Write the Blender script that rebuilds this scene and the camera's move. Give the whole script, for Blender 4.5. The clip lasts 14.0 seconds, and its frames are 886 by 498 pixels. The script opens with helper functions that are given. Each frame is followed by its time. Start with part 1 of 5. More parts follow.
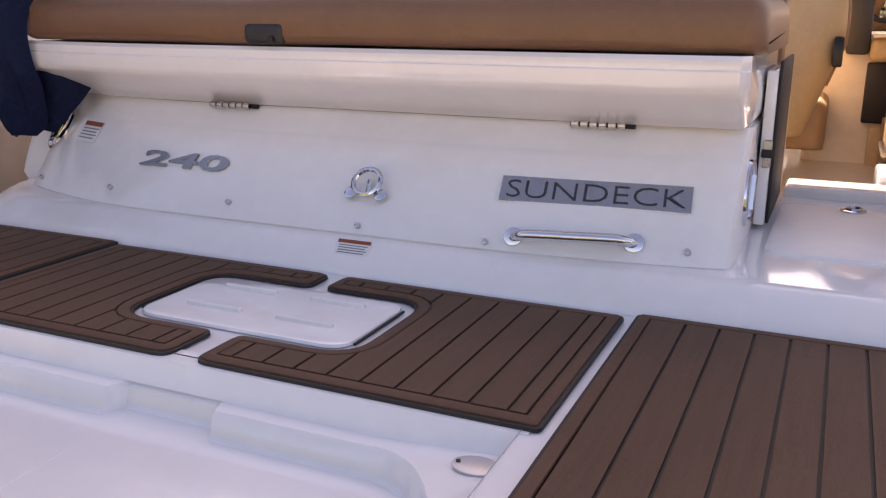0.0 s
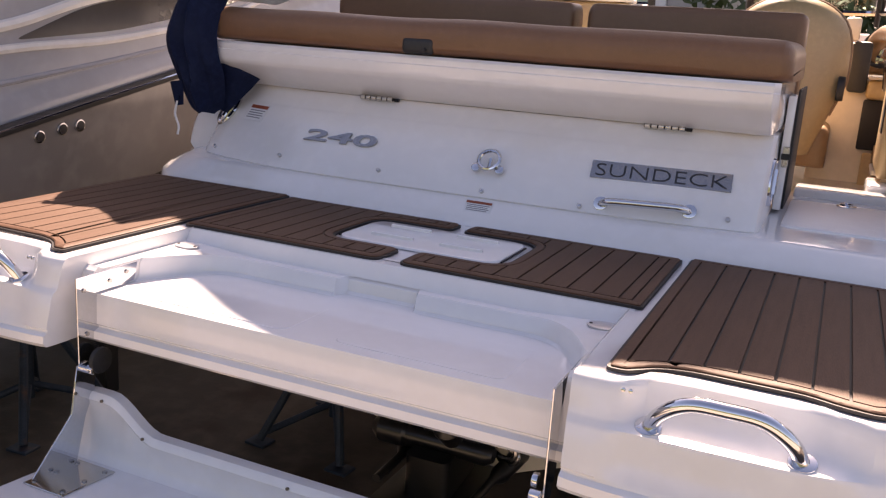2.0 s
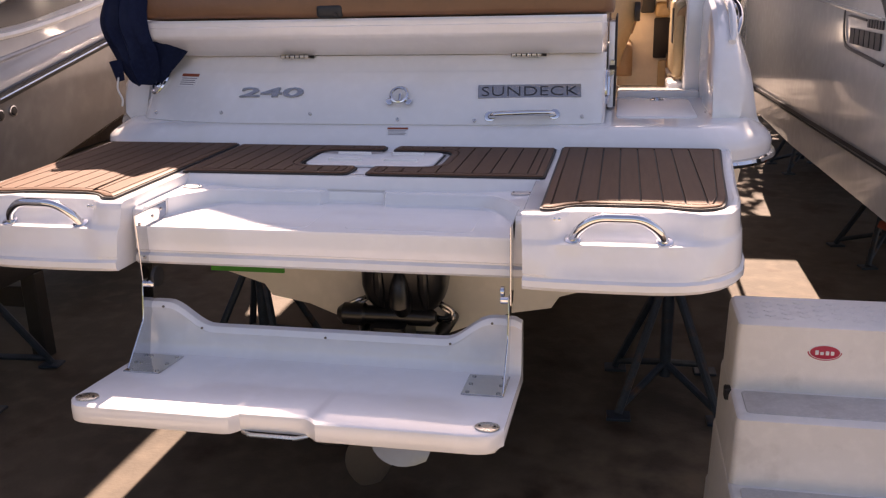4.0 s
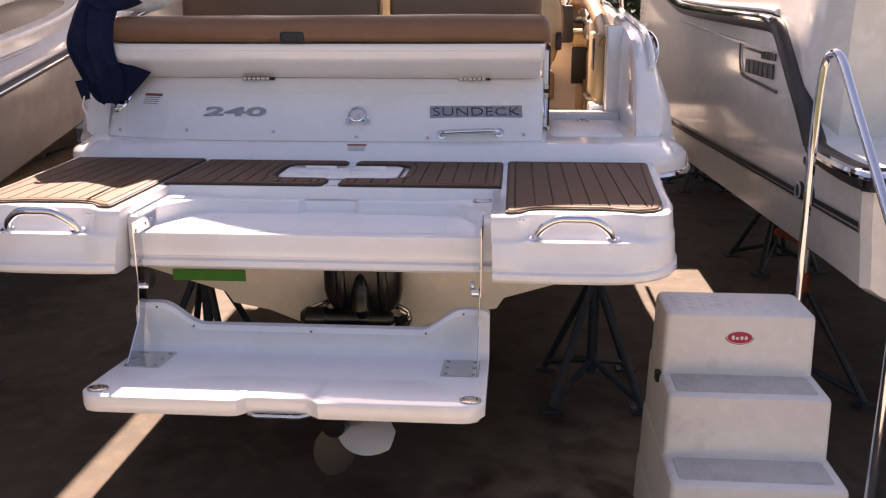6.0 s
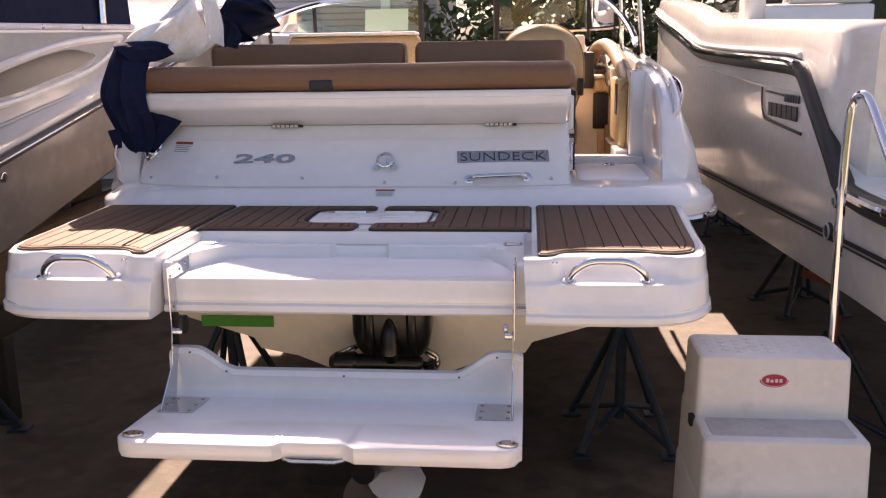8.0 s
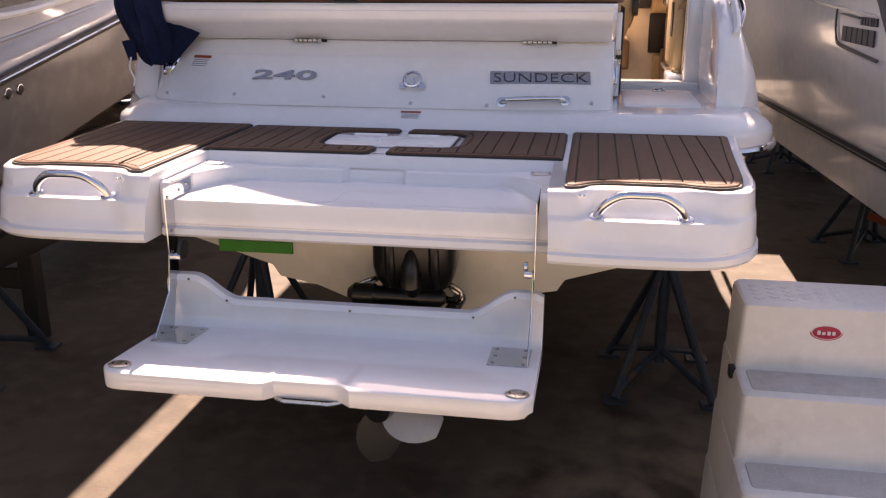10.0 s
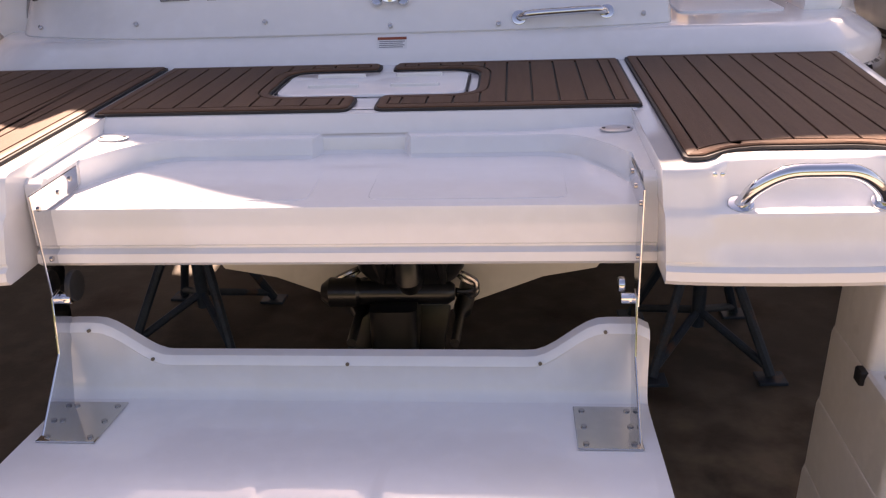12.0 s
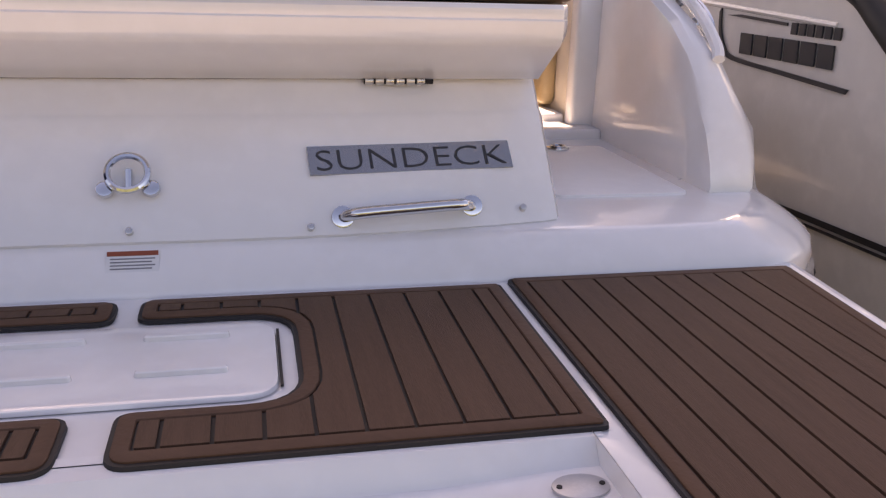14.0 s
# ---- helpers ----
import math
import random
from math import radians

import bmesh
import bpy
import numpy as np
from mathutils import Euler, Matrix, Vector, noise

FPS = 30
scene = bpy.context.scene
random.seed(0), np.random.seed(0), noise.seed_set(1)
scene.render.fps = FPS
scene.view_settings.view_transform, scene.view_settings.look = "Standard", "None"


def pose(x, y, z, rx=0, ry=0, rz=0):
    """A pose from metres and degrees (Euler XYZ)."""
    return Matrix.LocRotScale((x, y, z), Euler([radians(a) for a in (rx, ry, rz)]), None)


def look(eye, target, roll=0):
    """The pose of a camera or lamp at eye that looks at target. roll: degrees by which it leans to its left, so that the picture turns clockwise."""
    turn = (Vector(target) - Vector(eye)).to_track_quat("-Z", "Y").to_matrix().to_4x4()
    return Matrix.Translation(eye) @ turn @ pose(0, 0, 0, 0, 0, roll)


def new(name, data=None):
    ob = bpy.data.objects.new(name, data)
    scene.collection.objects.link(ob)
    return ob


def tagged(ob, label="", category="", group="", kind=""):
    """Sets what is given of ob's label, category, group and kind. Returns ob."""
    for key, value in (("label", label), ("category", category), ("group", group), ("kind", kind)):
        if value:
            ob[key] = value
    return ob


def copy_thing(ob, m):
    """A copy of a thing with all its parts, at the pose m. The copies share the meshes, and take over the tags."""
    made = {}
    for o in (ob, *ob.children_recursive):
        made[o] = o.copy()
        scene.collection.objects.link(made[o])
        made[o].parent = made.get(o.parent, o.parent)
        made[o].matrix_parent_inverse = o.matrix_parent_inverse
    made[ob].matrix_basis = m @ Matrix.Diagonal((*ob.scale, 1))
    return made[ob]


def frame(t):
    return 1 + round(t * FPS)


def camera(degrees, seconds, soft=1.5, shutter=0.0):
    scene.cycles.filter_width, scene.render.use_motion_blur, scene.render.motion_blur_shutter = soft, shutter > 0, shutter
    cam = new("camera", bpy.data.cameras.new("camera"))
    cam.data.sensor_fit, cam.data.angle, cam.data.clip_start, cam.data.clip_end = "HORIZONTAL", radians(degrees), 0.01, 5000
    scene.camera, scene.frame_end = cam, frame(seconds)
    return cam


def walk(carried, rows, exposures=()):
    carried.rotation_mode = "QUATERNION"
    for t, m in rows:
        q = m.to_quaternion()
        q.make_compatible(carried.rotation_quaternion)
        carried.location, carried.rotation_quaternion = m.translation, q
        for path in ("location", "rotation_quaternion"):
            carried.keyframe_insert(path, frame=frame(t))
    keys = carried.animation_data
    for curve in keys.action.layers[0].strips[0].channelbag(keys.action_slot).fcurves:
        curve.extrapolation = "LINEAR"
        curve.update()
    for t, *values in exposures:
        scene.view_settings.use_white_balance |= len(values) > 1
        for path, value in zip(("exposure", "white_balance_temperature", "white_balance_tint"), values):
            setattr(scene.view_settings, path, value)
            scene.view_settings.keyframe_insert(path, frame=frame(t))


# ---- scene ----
cam = camera(54.0, 14.0, 1.25)
PATH = [
    (0, (0.907, -1.475, 1.896), (0.113, 0.285, 1.375), 0.2),
    (0.5, (0.803, -1.708, 1.907), (0.006, 0.057, 1.408), 0.3),
    (1, (0.791, -1.876, 1.9), (0.1, -0.07, 1.39), 1.4),
    (1.5, (0.847, -2.048, 1.875), (0.136, -0.23, 1.442), 3.9),
    (2, (0.908, -2.213, 1.891), (0.124, -0.436, 1.413), 3.8),
    (2.5, (0.859, -2.454, 1.905), (0.203, -0.641, 1.374), -0.5),
    (3, (0.857, -2.659, 1.921), (0.417, -0.82, 1.268), -1.1),
    (3.2, (0.87, -2.745, 1.926), (0.421, -0.902, 1.291), -1.5),
    (5.3, (0.64, -3.366, 1.955), (0.447, -1.454, 1.4), -0.3),
    (5.5, (0.627, -3.383, 1.958), (0.453, -1.468, 1.408), 0.0),
    (6, (0.639, -3.401, 1.962), (0.481, -1.479, 1.429), -0.2),
    (6.5, (0.627, -3.412, 1.973), (0.488, -1.471, 1.509), -0.8),
    (7, (0.613, -3.416, 1.977), (0.465, -1.467, 1.553), -0.7),
    (7.5, (0.6, -3.413, 1.973), (0.409, -1.466, 1.56), -1.1),
    (8, (0.588, -3.412, 1.953), (0.393, -1.468, 1.525), -0.9),
    (8.5, (0.602, -3.411, 1.928), (0.399, -1.487, 1.421), 1.3),
    (8.7, (0.636, -3.397, 1.923), (0.394, -1.483, 1.394), 1.2),
    (10.8, (0.682, -2.931, 1.89), (0.358, -1.057, 1.272), -0.2),
    (11, (0.621, -2.856, 1.89), (0.37, -0.976, 1.255), -0.6),
    (11.5, (0.483, -2.584, 1.859), (0.388, -0.718, 1.145), -0.6),
    (12, (0.336, -2.287, 1.824), (0.167, -0.455, 1.038), -2.4),
    (12.5, (0.201, -2.028, 1.844), (0.04, -0.255, 0.932), -2.1),
    (13, (0.143, -1.787, 1.877), (0.297, 0.06, 1.124), -1.0),
    (13.5, (0.177, -1.533, 1.864), (0.269, 0.389, 1.319), -2.4),
    (13.7, (0.191, -1.455, 1.871), (0.181, 0.469, 1.327), -2.9),
    (14, (0.198, -1.328, 1.882), (0.619, 0.528, 1.266), 1.8),
]
walk(cam, [(t, look(eye, target, roll)) for t, eye, target, roll in PATH], [(0.0, 2.40, 8650, 33), (1.5, 2.04, 8250, 31), (3.0, 1.98, 8250, 31), (5.5, 2.08, 8150, 31), (8.5, 2.05, 8150, 31), (11.0, 2.10, 8350, 32), (12.0, 2.20, 8400, 32), (12.5, 2.17, 8500, 32), (13.0, 1.90, 8700, 32), (13.5, 2.14, 9000, 33), (14.0, 2.28, 9150, 34)])

# ---- world, sun ----
DECK = 1.38                       # height of the swim platform's deck over the ground
SUN_TO = Vector((0.17, -1.0, -0.9)).normalized()   # the way in which the sun shines
world = bpy.data.worlds.new("World")
scene.world = world
world.use_nodes = True
wn = world.node_tree
sky = wn.nodes.new("ShaderNodeTexSky")
sky.sky_type, sky.sun_disc = 'NISHITA', False
sky.sun_elevation = math.asin(-SUN_TO.z)
sky.sun_rotation = math.atan2(-SUN_TO.x, -SUN_TO.y)
sky.air_density, sky.dust_density = 1.0, 1.5
wn.links.new(sky.outputs[0], wn.nodes["Background"].inputs[0])
wn.nodes["Background"].inputs[1].default_value = 0.062
sun_data = bpy.data.lights.new("sun", 'SUN')
sun_data.energy, sun_data.angle, sun_data.color = 5.0, radians(0.55), (1.0, 0.93, 0.82)
sun_lamp = new("sun", sun_data)
sun_lamp.matrix_world = look((0, 0, 12), Vector((0, 0, 12)) + SUN_TO)


# ---- materials ----
def mat(name, color, rough=0.5, metal=0.0, vary=0.0, scale=4.0, bump=0.0, bscale=60.0, coat=0.0, stretch=(1, 1, 1), piece=0.0,
        spot=None, spot_scale=1.5, spot_from=0.55, spot_to=0.75, rvary=0.0):
    """A surface with colour variation at two scales, fine relief, and spots of a second colour."""
    m = bpy.data.materials.new(name)
    m.use_nodes = True
    nt = m.node_tree
    b = nt.nodes["Principled BSDF"]
    b.inputs["Roughness"].default_value, b.inputs["Metallic"].default_value = rough, metal
    b.inputs["Coat Weight"].default_value = coat
    b.inputs["Coat Roughness"].default_value = 0.05
    co = nt.nodes.new("ShaderNodeTexCoord")
    mp = nt.nodes.new("ShaderNodeMapping")
    mp.inputs["Scale"].default_value = stretch
    nt.links.new(co.outputs["Object"], mp.inputs[0])

    def noise_node(s, detail=6.0):
        n = nt.nodes.new("ShaderNodeTexNoise")
        n.inputs["Scale"].default_value, n.inputs["Detail"].default_value = s, detail
        nt.links.new(mp.outputs[0], n.inputs["Vector"])
        return n.outputs["Fac"]

    def mix(a, fac, bcol):
        n = nt.nodes.new("ShaderNodeMix")
        n.data_type = 'RGBA'
        nt.links.new(fac, n.inputs[0])
        if isinstance(a, tuple):
            n.inputs[6].default_value = (*a, 1)
        else:
            nt.links.new(a, n.inputs[6])
        n.inputs[7].default_value = (*bcol, 1)
        return n.outputs[2]

    def ramp(fac, lo, hi):
        n = nt.nodes.new("ShaderNodeMapRange")
        n.inputs[1].default_value, n.inputs[2].default_value = lo, hi
        nt.links.new(fac, n.inputs[0])
        return n.outputs[0]

    out = color
    if vary:
        out = mix(out, ramp(noise_node(scale), 0.35, 0.7), tuple(c * (1 - vary) for c in color))
        out = mix(out, ramp(noise_node(scale * 9, 3), 0.45, 0.8), tuple(min(1, c * (1 + vary * 0.5)) for c in color))
    if spot:
        out = mix(out, ramp(noise_node(spot_scale), spot_from, spot_to), spot)
    if piece:
        oi = nt.nodes.new("ShaderNodeObjectInfo")
        out = mix(out, ramp(oi.outputs["Random"], 0.0, 1.0 / piece), tuple(c * 0.5 for c in color))
    if isinstance(out, tuple):
        b.inputs["Base Color"].default_value = (*out, 1)
    else:
        nt.links.new(out, b.inputs["Base Color"])
    if rvary:
        nr = nt.nodes.new("ShaderNodeMapRange")
        nr.inputs[3].default_value, nr.inputs[4].default_value = max(0.02, rough - rvary), rough + rvary
        nt.links.new(noise_node(scale * 2), nr.inputs[0])
        nt.links.new(nr.outputs[0], b.inputs["Roughness"])
    if bump:
        bn = nt.nodes.new("ShaderNodeBump")
        bn.inputs["Strength"].default_value, bn.inputs["Distance"].default_value = bump, 0.002
        nt.links.new(noise_node(bscale, 2), bn.inputs["Height"])
        nt.links.new(bn.outputs[0], b.inputs["Normal"])
    return m


def glass_mat(name, color, rough=0.0):
    """Thin glazing: mostly clear, tinted, with a mirror part that grows at grazing angles."""
    m = bpy.data.materials.new(name)
    m.use_nodes = True
    nt = m.node_tree
    nt.nodes.remove(nt.nodes["Principled BSDF"])
    tr, gl, mx, fr = [nt.nodes.new("ShaderNode" + k) for k in ("BsdfTransparent", "BsdfGlossy", "MixShader", "Fresnel")]
    tr.inputs[0].default_value = (*color, 1)
    gl.inputs["Roughness"].default_value = rough
    fr.inputs[0].default_value = 1.5
    nt.links.new(fr.outputs[0], mx.inputs[0])
    nt.links.new(tr.outputs[0], mx.inputs[1])
    nt.links.new(gl.outputs[0], mx.inputs[2])
    nt.links.new(mx.outputs[0], nt.nodes["Material Output"].inputs[0])
    return m


GEL = mat("white_gelcoat", (0.80, 0.79, 0.80), 0.13, vary=0.05, scale=2.5, coat=0.5, rvary=0.06, spot=(0.74, 0.72, 0.70), spot_scale=3.0)
GEL_CREAM = mat("cream_gelcoat", (0.76, 0.70, 0.60), 0.25, vary=0.08, scale=2.0, coat=0.4)
GEL_DIRT = mat("dusty_gelcoat", (0.74, 0.72, 0.69), 0.16, vary=0.12, scale=1.6, coat=0.5, rvary=0.08, spot=(0.62, 0.58, 0.53), spot_scale=1.2, spot_from=0.6, spot_to=0.9)
# port boat's two gelcoats: the shade on its side is in the base colours
GEL_GREY = mat("shade_darkened_white_gelcoat", (0.35, 0.355, 0.385), 0.2, vary=0.12, scale=1.4, coat=0.3, spot=(0.29, 0.29, 0.305), spot_scale=1.1, spot_from=0.5, spot_to=0.8)
TAUPE = mat("shade_darkened_taupe_gelcoat", (0.205, 0.19, 0.185), 0.2, vary=0.2, scale=1.2, coat=0.5, spot=(0.16, 0.14, 0.13), spot_scale=1.6, spot_from=0.5, spot_to=0.8)
TREAD = mat("scuffed_tread_plastic", (0.56, 0.54, 0.53), 0.6, vary=0.15, scale=9, bump=0.6, bscale=180, spot=(0.34, 0.31, 0.29), spot_scale=5, spot_from=0.55, spot_to=0.8)
# paler than the yard so the added slab throws warm light back
BOUNCE_CONCRETE = mat("pale_bounce_concrete", (0.36, 0.315, 0.26), 0.85, vary=0.2, scale=0.7, bump=0.6, bscale=60, spot=(0.26, 0.22, 0.18), spot_scale=0.9)
NONSKID = mat("nonskid_gelcoat", (0.80, 0.79, 0.80), 0.38, vary=0.05, scale=3.0, bump=0.5, bscale=420)
TEAK = mat("brown_teak_foam", (0.118, 0.064, 0.042), 0.62, vary=0.22, scale=9.0, bump=0.35, bscale=90, stretch=(9, 0.7, 1), piece=0.16,
           spot=(0.108, 0.060, 0.041), spot_scale=5, spot_from=0.5, spot_to=0.9)
TEAK_EDGE = mat("brown_teak_border", (0.115, 0.061, 0.040), 0.6, vary=0.15, scale=7.0, bump=0.3, bscale=120)
for foam in (TEAK, TEAK_EDGE):
    foam.node_tree.nodes["Principled BSDF"].inputs["Specular IOR Level"].default_value = 0.18
BLACK = mat("black_caulk", (0.012, 0.01, 0.012), 0.6)
RUBBER = mat("black_rubber", (0.02, 0.02, 0.022), 0.55, vary=0.3, scale=8)
STEEL = mat("polished_steel", (0.66, 0.67, 0.70), 0.07, 1.0, vary=0.06, scale=14, rvary=0.04)
BRUSHED = mat("brushed_steel", (0.62, 0.60, 0.58), 0.28, 1.0, vary=0.15, scale=20, rvary=0.1)
MIRROR = mat("smooth_hinge_steel", (0.60, 0.58, 0.56), 0.12, 1.0, vary=0.08, scale=6, rvary=0.04)
SATIN = mat("satin_grey_steel", (0.52, 0.52, 0.54), 0.42, 0.6, vary=0.08, scale=30)
DARK_SCREW = mat("dull_screw_head", (0.16, 0.13, 0.11), 0.4, 0.7)
RED_STEEL = mat("red_painted_steel", (0.30, 0.045, 0.02), 0.5, vary=0.35, scale=14, spot=(0.12, 0.05, 0.03), spot_scale=9, spot_from=0.6, spot_to=0.8)
CHROME_GREY = mat("grey_chrome", (0.40, 0.39, 0.39), 0.25, 1.0, vary=0.1, scale=20)
LETTER = mat("dark_letter", (0.03, 0.03, 0.035), 0.4)
VINYL_BROWN = mat("brown_vinyl", (0.180, 0.088, 0.046), 0.42, vary=0.1, scale=6, bump=0.4, bscale=220, spot=(0.15, 0.072, 0.038), spot_scale=2)
VINYL_TAN = mat("tan_vinyl", (0.46, 0.33, 0.18), 0.42, vary=0.1, scale=6, bump=0.4, bscale=220)
VINYL_ORANGE = mat("caramel_vinyl", (0.30, 0.18, 0.095), 0.42, vary=0.1, scale=6, bump=0.3, bscale=220)
BEIGE = mat("beige_panel", (0.72, 0.63, 0.52), 0.4, vary=0.08, scale=3)
NAVY = mat("navy_canvas", (0.008, 0.014, 0.042), 0.85, vary=0.35, scale=7, bump=0.6, bscale=300, spot=(0.016, 0.024, 0.055), spot_scale=5)
NAVY.node_tree.nodes["Principled BSDF"].inputs["Specular IOR Level"].default_value = 0.12
LINING = mat("pale_canvas_lining", (0.74, 0.75, 0.78), 0.85, vary=0.18, scale=6, bump=0.5, bscale=300)
PAPER = mat("sticker_paper", (0.72, 0.72, 0.74), 0.5, vary=0.05, scale=60)
ORANGE = mat("orange_band", (0.30, 0.06, 0.025), 0.5, vary=0.1, scale=60)
RED = mat("red_oval", (0.48, 0.02, 0.06), 0.4, vary=0.1, scale=40)
GREY_TEXT = mat("grey_print", (0.2, 0.2, 0.23), 0.6)
HEDGE = mat("hedge_green", (0.045, 0.06, 0.025), 0.8, vary=0.5, scale=3, bump=1.0, bscale=12)
GREEN = mat("green_tape", (0.03, 0.30, 0.03), 0.5, vary=0.15, scale=20)
BLUE_STEEL = mat("blue_painted_steel", (0.020, 0.036, 0.060), 0.55, vary=0.4, scale=14, spot=(0.10, 0.05, 0.03), spot_scale=9, spot_from=0.6, spot_to=0.75)
PLASTIC = mat("white_step_plastic", (0.78, 0.755, 0.74), 0.45, vary=0.08, scale=3, bump=0.25, bscale=260, spot=(0.5, 0.47, 0.45), spot_scale=6, spot_from=0.62, spot_to=0.85)
# stains are its own; the low base colour holds the shade under the boats
CONCRETE = mat("shade_darkened_stained_concrete", (0.090, 0.070, 0.053), 0.85, vary=0.45, scale=0.9, bump=0.8, bscale=60, spot=(0.048, 0.028, 0.018), spot_scale=2.6, spot_from=0.54, spot_to=0.68)


def sandy_patch(m, places, tint):
    """Blown sand with ragged edges lying on a floor at some places (x, y, reach)."""
    nt = m.node_tree
    b = nt.nodes["Principled BSDF"]
    geo = nt.nodes.new("ShaderNodeNewGeometry")
    grain = nt.nodes.new("ShaderNodeTexNoise")
    grain.inputs["Scale"].default_value, grain.inputs["Detail"].default_value = 4.5, 8.0
    nt.links.new(geo.outputs["Position"], grain.inputs["Vector"])
    for x, y, reach in places:
        away = nt.nodes.new("ShaderNodeVectorMath")
        away.operation = 'DISTANCE'
        away.inputs[1].default_value = (x, y, 0.0)
        nt.links.new(geo.outputs["Position"], away.inputs[0])
        near = nt.nodes.new("ShaderNodeMapRange")
        near.inputs[1].default_value, near.inputs[2].default_value = reach, reach * 0.15
        nt.links.new(away.outputs["Value"], near.inputs[0])
        ragged = nt.nodes.new("ShaderNodeMapRange")
        ragged.inputs[1].default_value, ragged.inputs[2].default_value = 0.40, 0.62
        nt.links.new(grain.outputs["Fac"], ragged.inputs[0])
        both = nt.nodes.new("ShaderNodeMath")
        both.operation = 'MULTIPLY'
        nt.links.new(near.outputs[0], both.inputs[0])
        nt.links.new(ragged.outputs[0], both.inputs[1])
        blend = nt.nodes.new("ShaderNodeMix")
        blend.data_type = 'RGBA'
        blend.inputs[7].default_value = (*tint, 1)
        nt.links.new(both.outputs[0], blend.inputs[0])
        nt.links.new(b.inputs["Base Color"].links[0].from_socket, blend.inputs[6])
        nt.links.new(blend.outputs[2], b.inputs["Base Color"])


sandy_patch(CONCRETE, ((1.15, -0.15, 1.0), (0.95, -0.75, 0.8)), (0.24, 0.19, 0.14))
DRIVE = mat("black_drive_paint", (0.009, 0.009, 0.010), 0.28, vary=0.3, scale=9)
BRONZE = mat("prop_steel", (0.36, 0.335, 0.31), 0.36, 1.0, vary=0.08, scale=7)
GLASS = glass_mat("green_tinted_glass", (0.62, 0.86, 0.74))
GLASS_DARK = mat("dark_glass", (0.02, 0.02, 0.024), 0.2, vary=0.2, scale=3)
CLEAR = glass_mat("clear_vinyl", (0.85, 0.85, 0.85), 0.1)
SIDING = mat("grey_siding", (0.42, 0.41, 0.42), 0.7, vary=0.1, scale=1.5)
LEAF = mat("leaf_green", (0.04, 0.068, 0.02), 0.55, vary=0.4, scale=3)
BARK = mat("bark", (0.12, 0.085, 0.06), 0.9, vary=0.4, scale=6, bump=0.8, bscale=30)


# ---- mesh helpers ----
def part(name, bm, material, parent=None, label="", smooth=True):
    """Links a bmesh as one mesh object, as a thing or under a thing or part."""
    me = bpy.data.meshes.new(name)
    bmesh.ops.recalc_face_normals(bm, faces=bm.faces)
    if smooth:
        for f in bm.faces:
            f.smooth = True
        for e in bm.edges:
            if len(e.link_faces) == 2 and e.calc_face_angle(0) > 0.6:
                e.smooth = False
    bm.to_mesh(me)
    bm.free()
    me.materials.append(material)
    ob = new(name, me)
    if parent:
        ob.parent = parent
    if label:
        tagged(ob, label)
    return ob


def thing(name, at, label, category, group="", kind=""):
    ob = new(name)
    ob.location = at
    ob.empty_display_size = 0.1
    return tagged(ob, label, category, group, kind)


def bevelled(bm, width, segments=2, limit=0.5):
    edges = [e for e in bm.edges if len(e.link_faces) == 2 and e.calc_face_angle(0) > limit]
    bmesh.ops.bevel(bm, geom=edges, offset=width, segments=segments, affect='EDGES', profile=0.5, clamp_overlap=True)
    return bm


def box(x0, x1, y0, y1, z0, z1, bevel=0.0, seg=2):
    bm = bmesh.new()
    bmesh.ops.create_cube(bm, size=1.0)
    for v in bm.verts:
        v.co = ((x0 + x1) / 2 + v.co.x * (x1 - x0), (y0 + y1) / 2 + v.co.y * (y1 - y0), (z0 + z1) / 2 + v.co.z * (z1 - z0))
    return bevelled(bm, bevel, seg) if bevel else bm


def loft(rings, closed=True, caps=True, bm=None):
    """Skins rings of equal length; closed: each ring is a loop."""
    bm = bm or bmesh.new()
    vs = [[bm.verts.new(p) for p in r] for r in rings]
    n = len(rings[0])
    for a, b in zip(vs, vs[1:]):
        for i in range(n if closed else n - 1):
            j = (i + 1) % n
            bm.faces.new((a[i], a[j], b[j], b[i]))
    if caps:
        bm.faces.new(vs[0][::-1])
        bm.faces.new(vs[-1])
    return bm


def prism(outline, z0, z1, bevel=0.0, seg=2):
    bm = loft([[(x, y, z0) for x, y in outline], [(x, y, z1) for x, y in outline]])
    return bevelled(bm, bevel, seg) if bevel else bm


def smooth_path(pts, n=8):
    """Catmull-Rom through the points."""
    p = [Vector(q) for q in pts]
    p = [p[0] * 2 - p[1]] + p + [p[-1] * 2 - p[-2]]
    out = []
    for a, b, c, d in zip(p, p[1:], p[2:], p[3:]):
        for i in range(n):
            t = i / n
            out.append(0.5 * (2 * b + (c - a) * t + (2 * a - 5 * b + 4 * c - d) * t * t + (3 * b - a - 3 * c + d) * t ** 3))
    out.append(p[-2])
    return out


def tube(pts, r, seg=10, bm=None, flat=1.0, caps=True):
    pts = [Vector(p) for p in pts]
    rings = []
    up = Vector((0, 0, 1))
    prev = None
    for i, p in enumerate(pts):
        d = (pts[min(i + 1, len(pts) - 1)] - pts[max(i - 1, 0)]).normalized()
        side = prev - d * prev.dot(d) if prev else d.cross(up if abs(d.z) < 0.95 else Vector((0, 1, 0)))
        side.normalize()
        prev = side
        top = side.cross(d)
        rr = r[i] if isinstance(r, (list, tuple)) else r
        rings.append([p + side * rr * math.cos(a) + top * rr * flat * math.sin(a) for a in (math.tau * k / seg for k in range(seg))])
    return loft(rings, True, caps, bm)


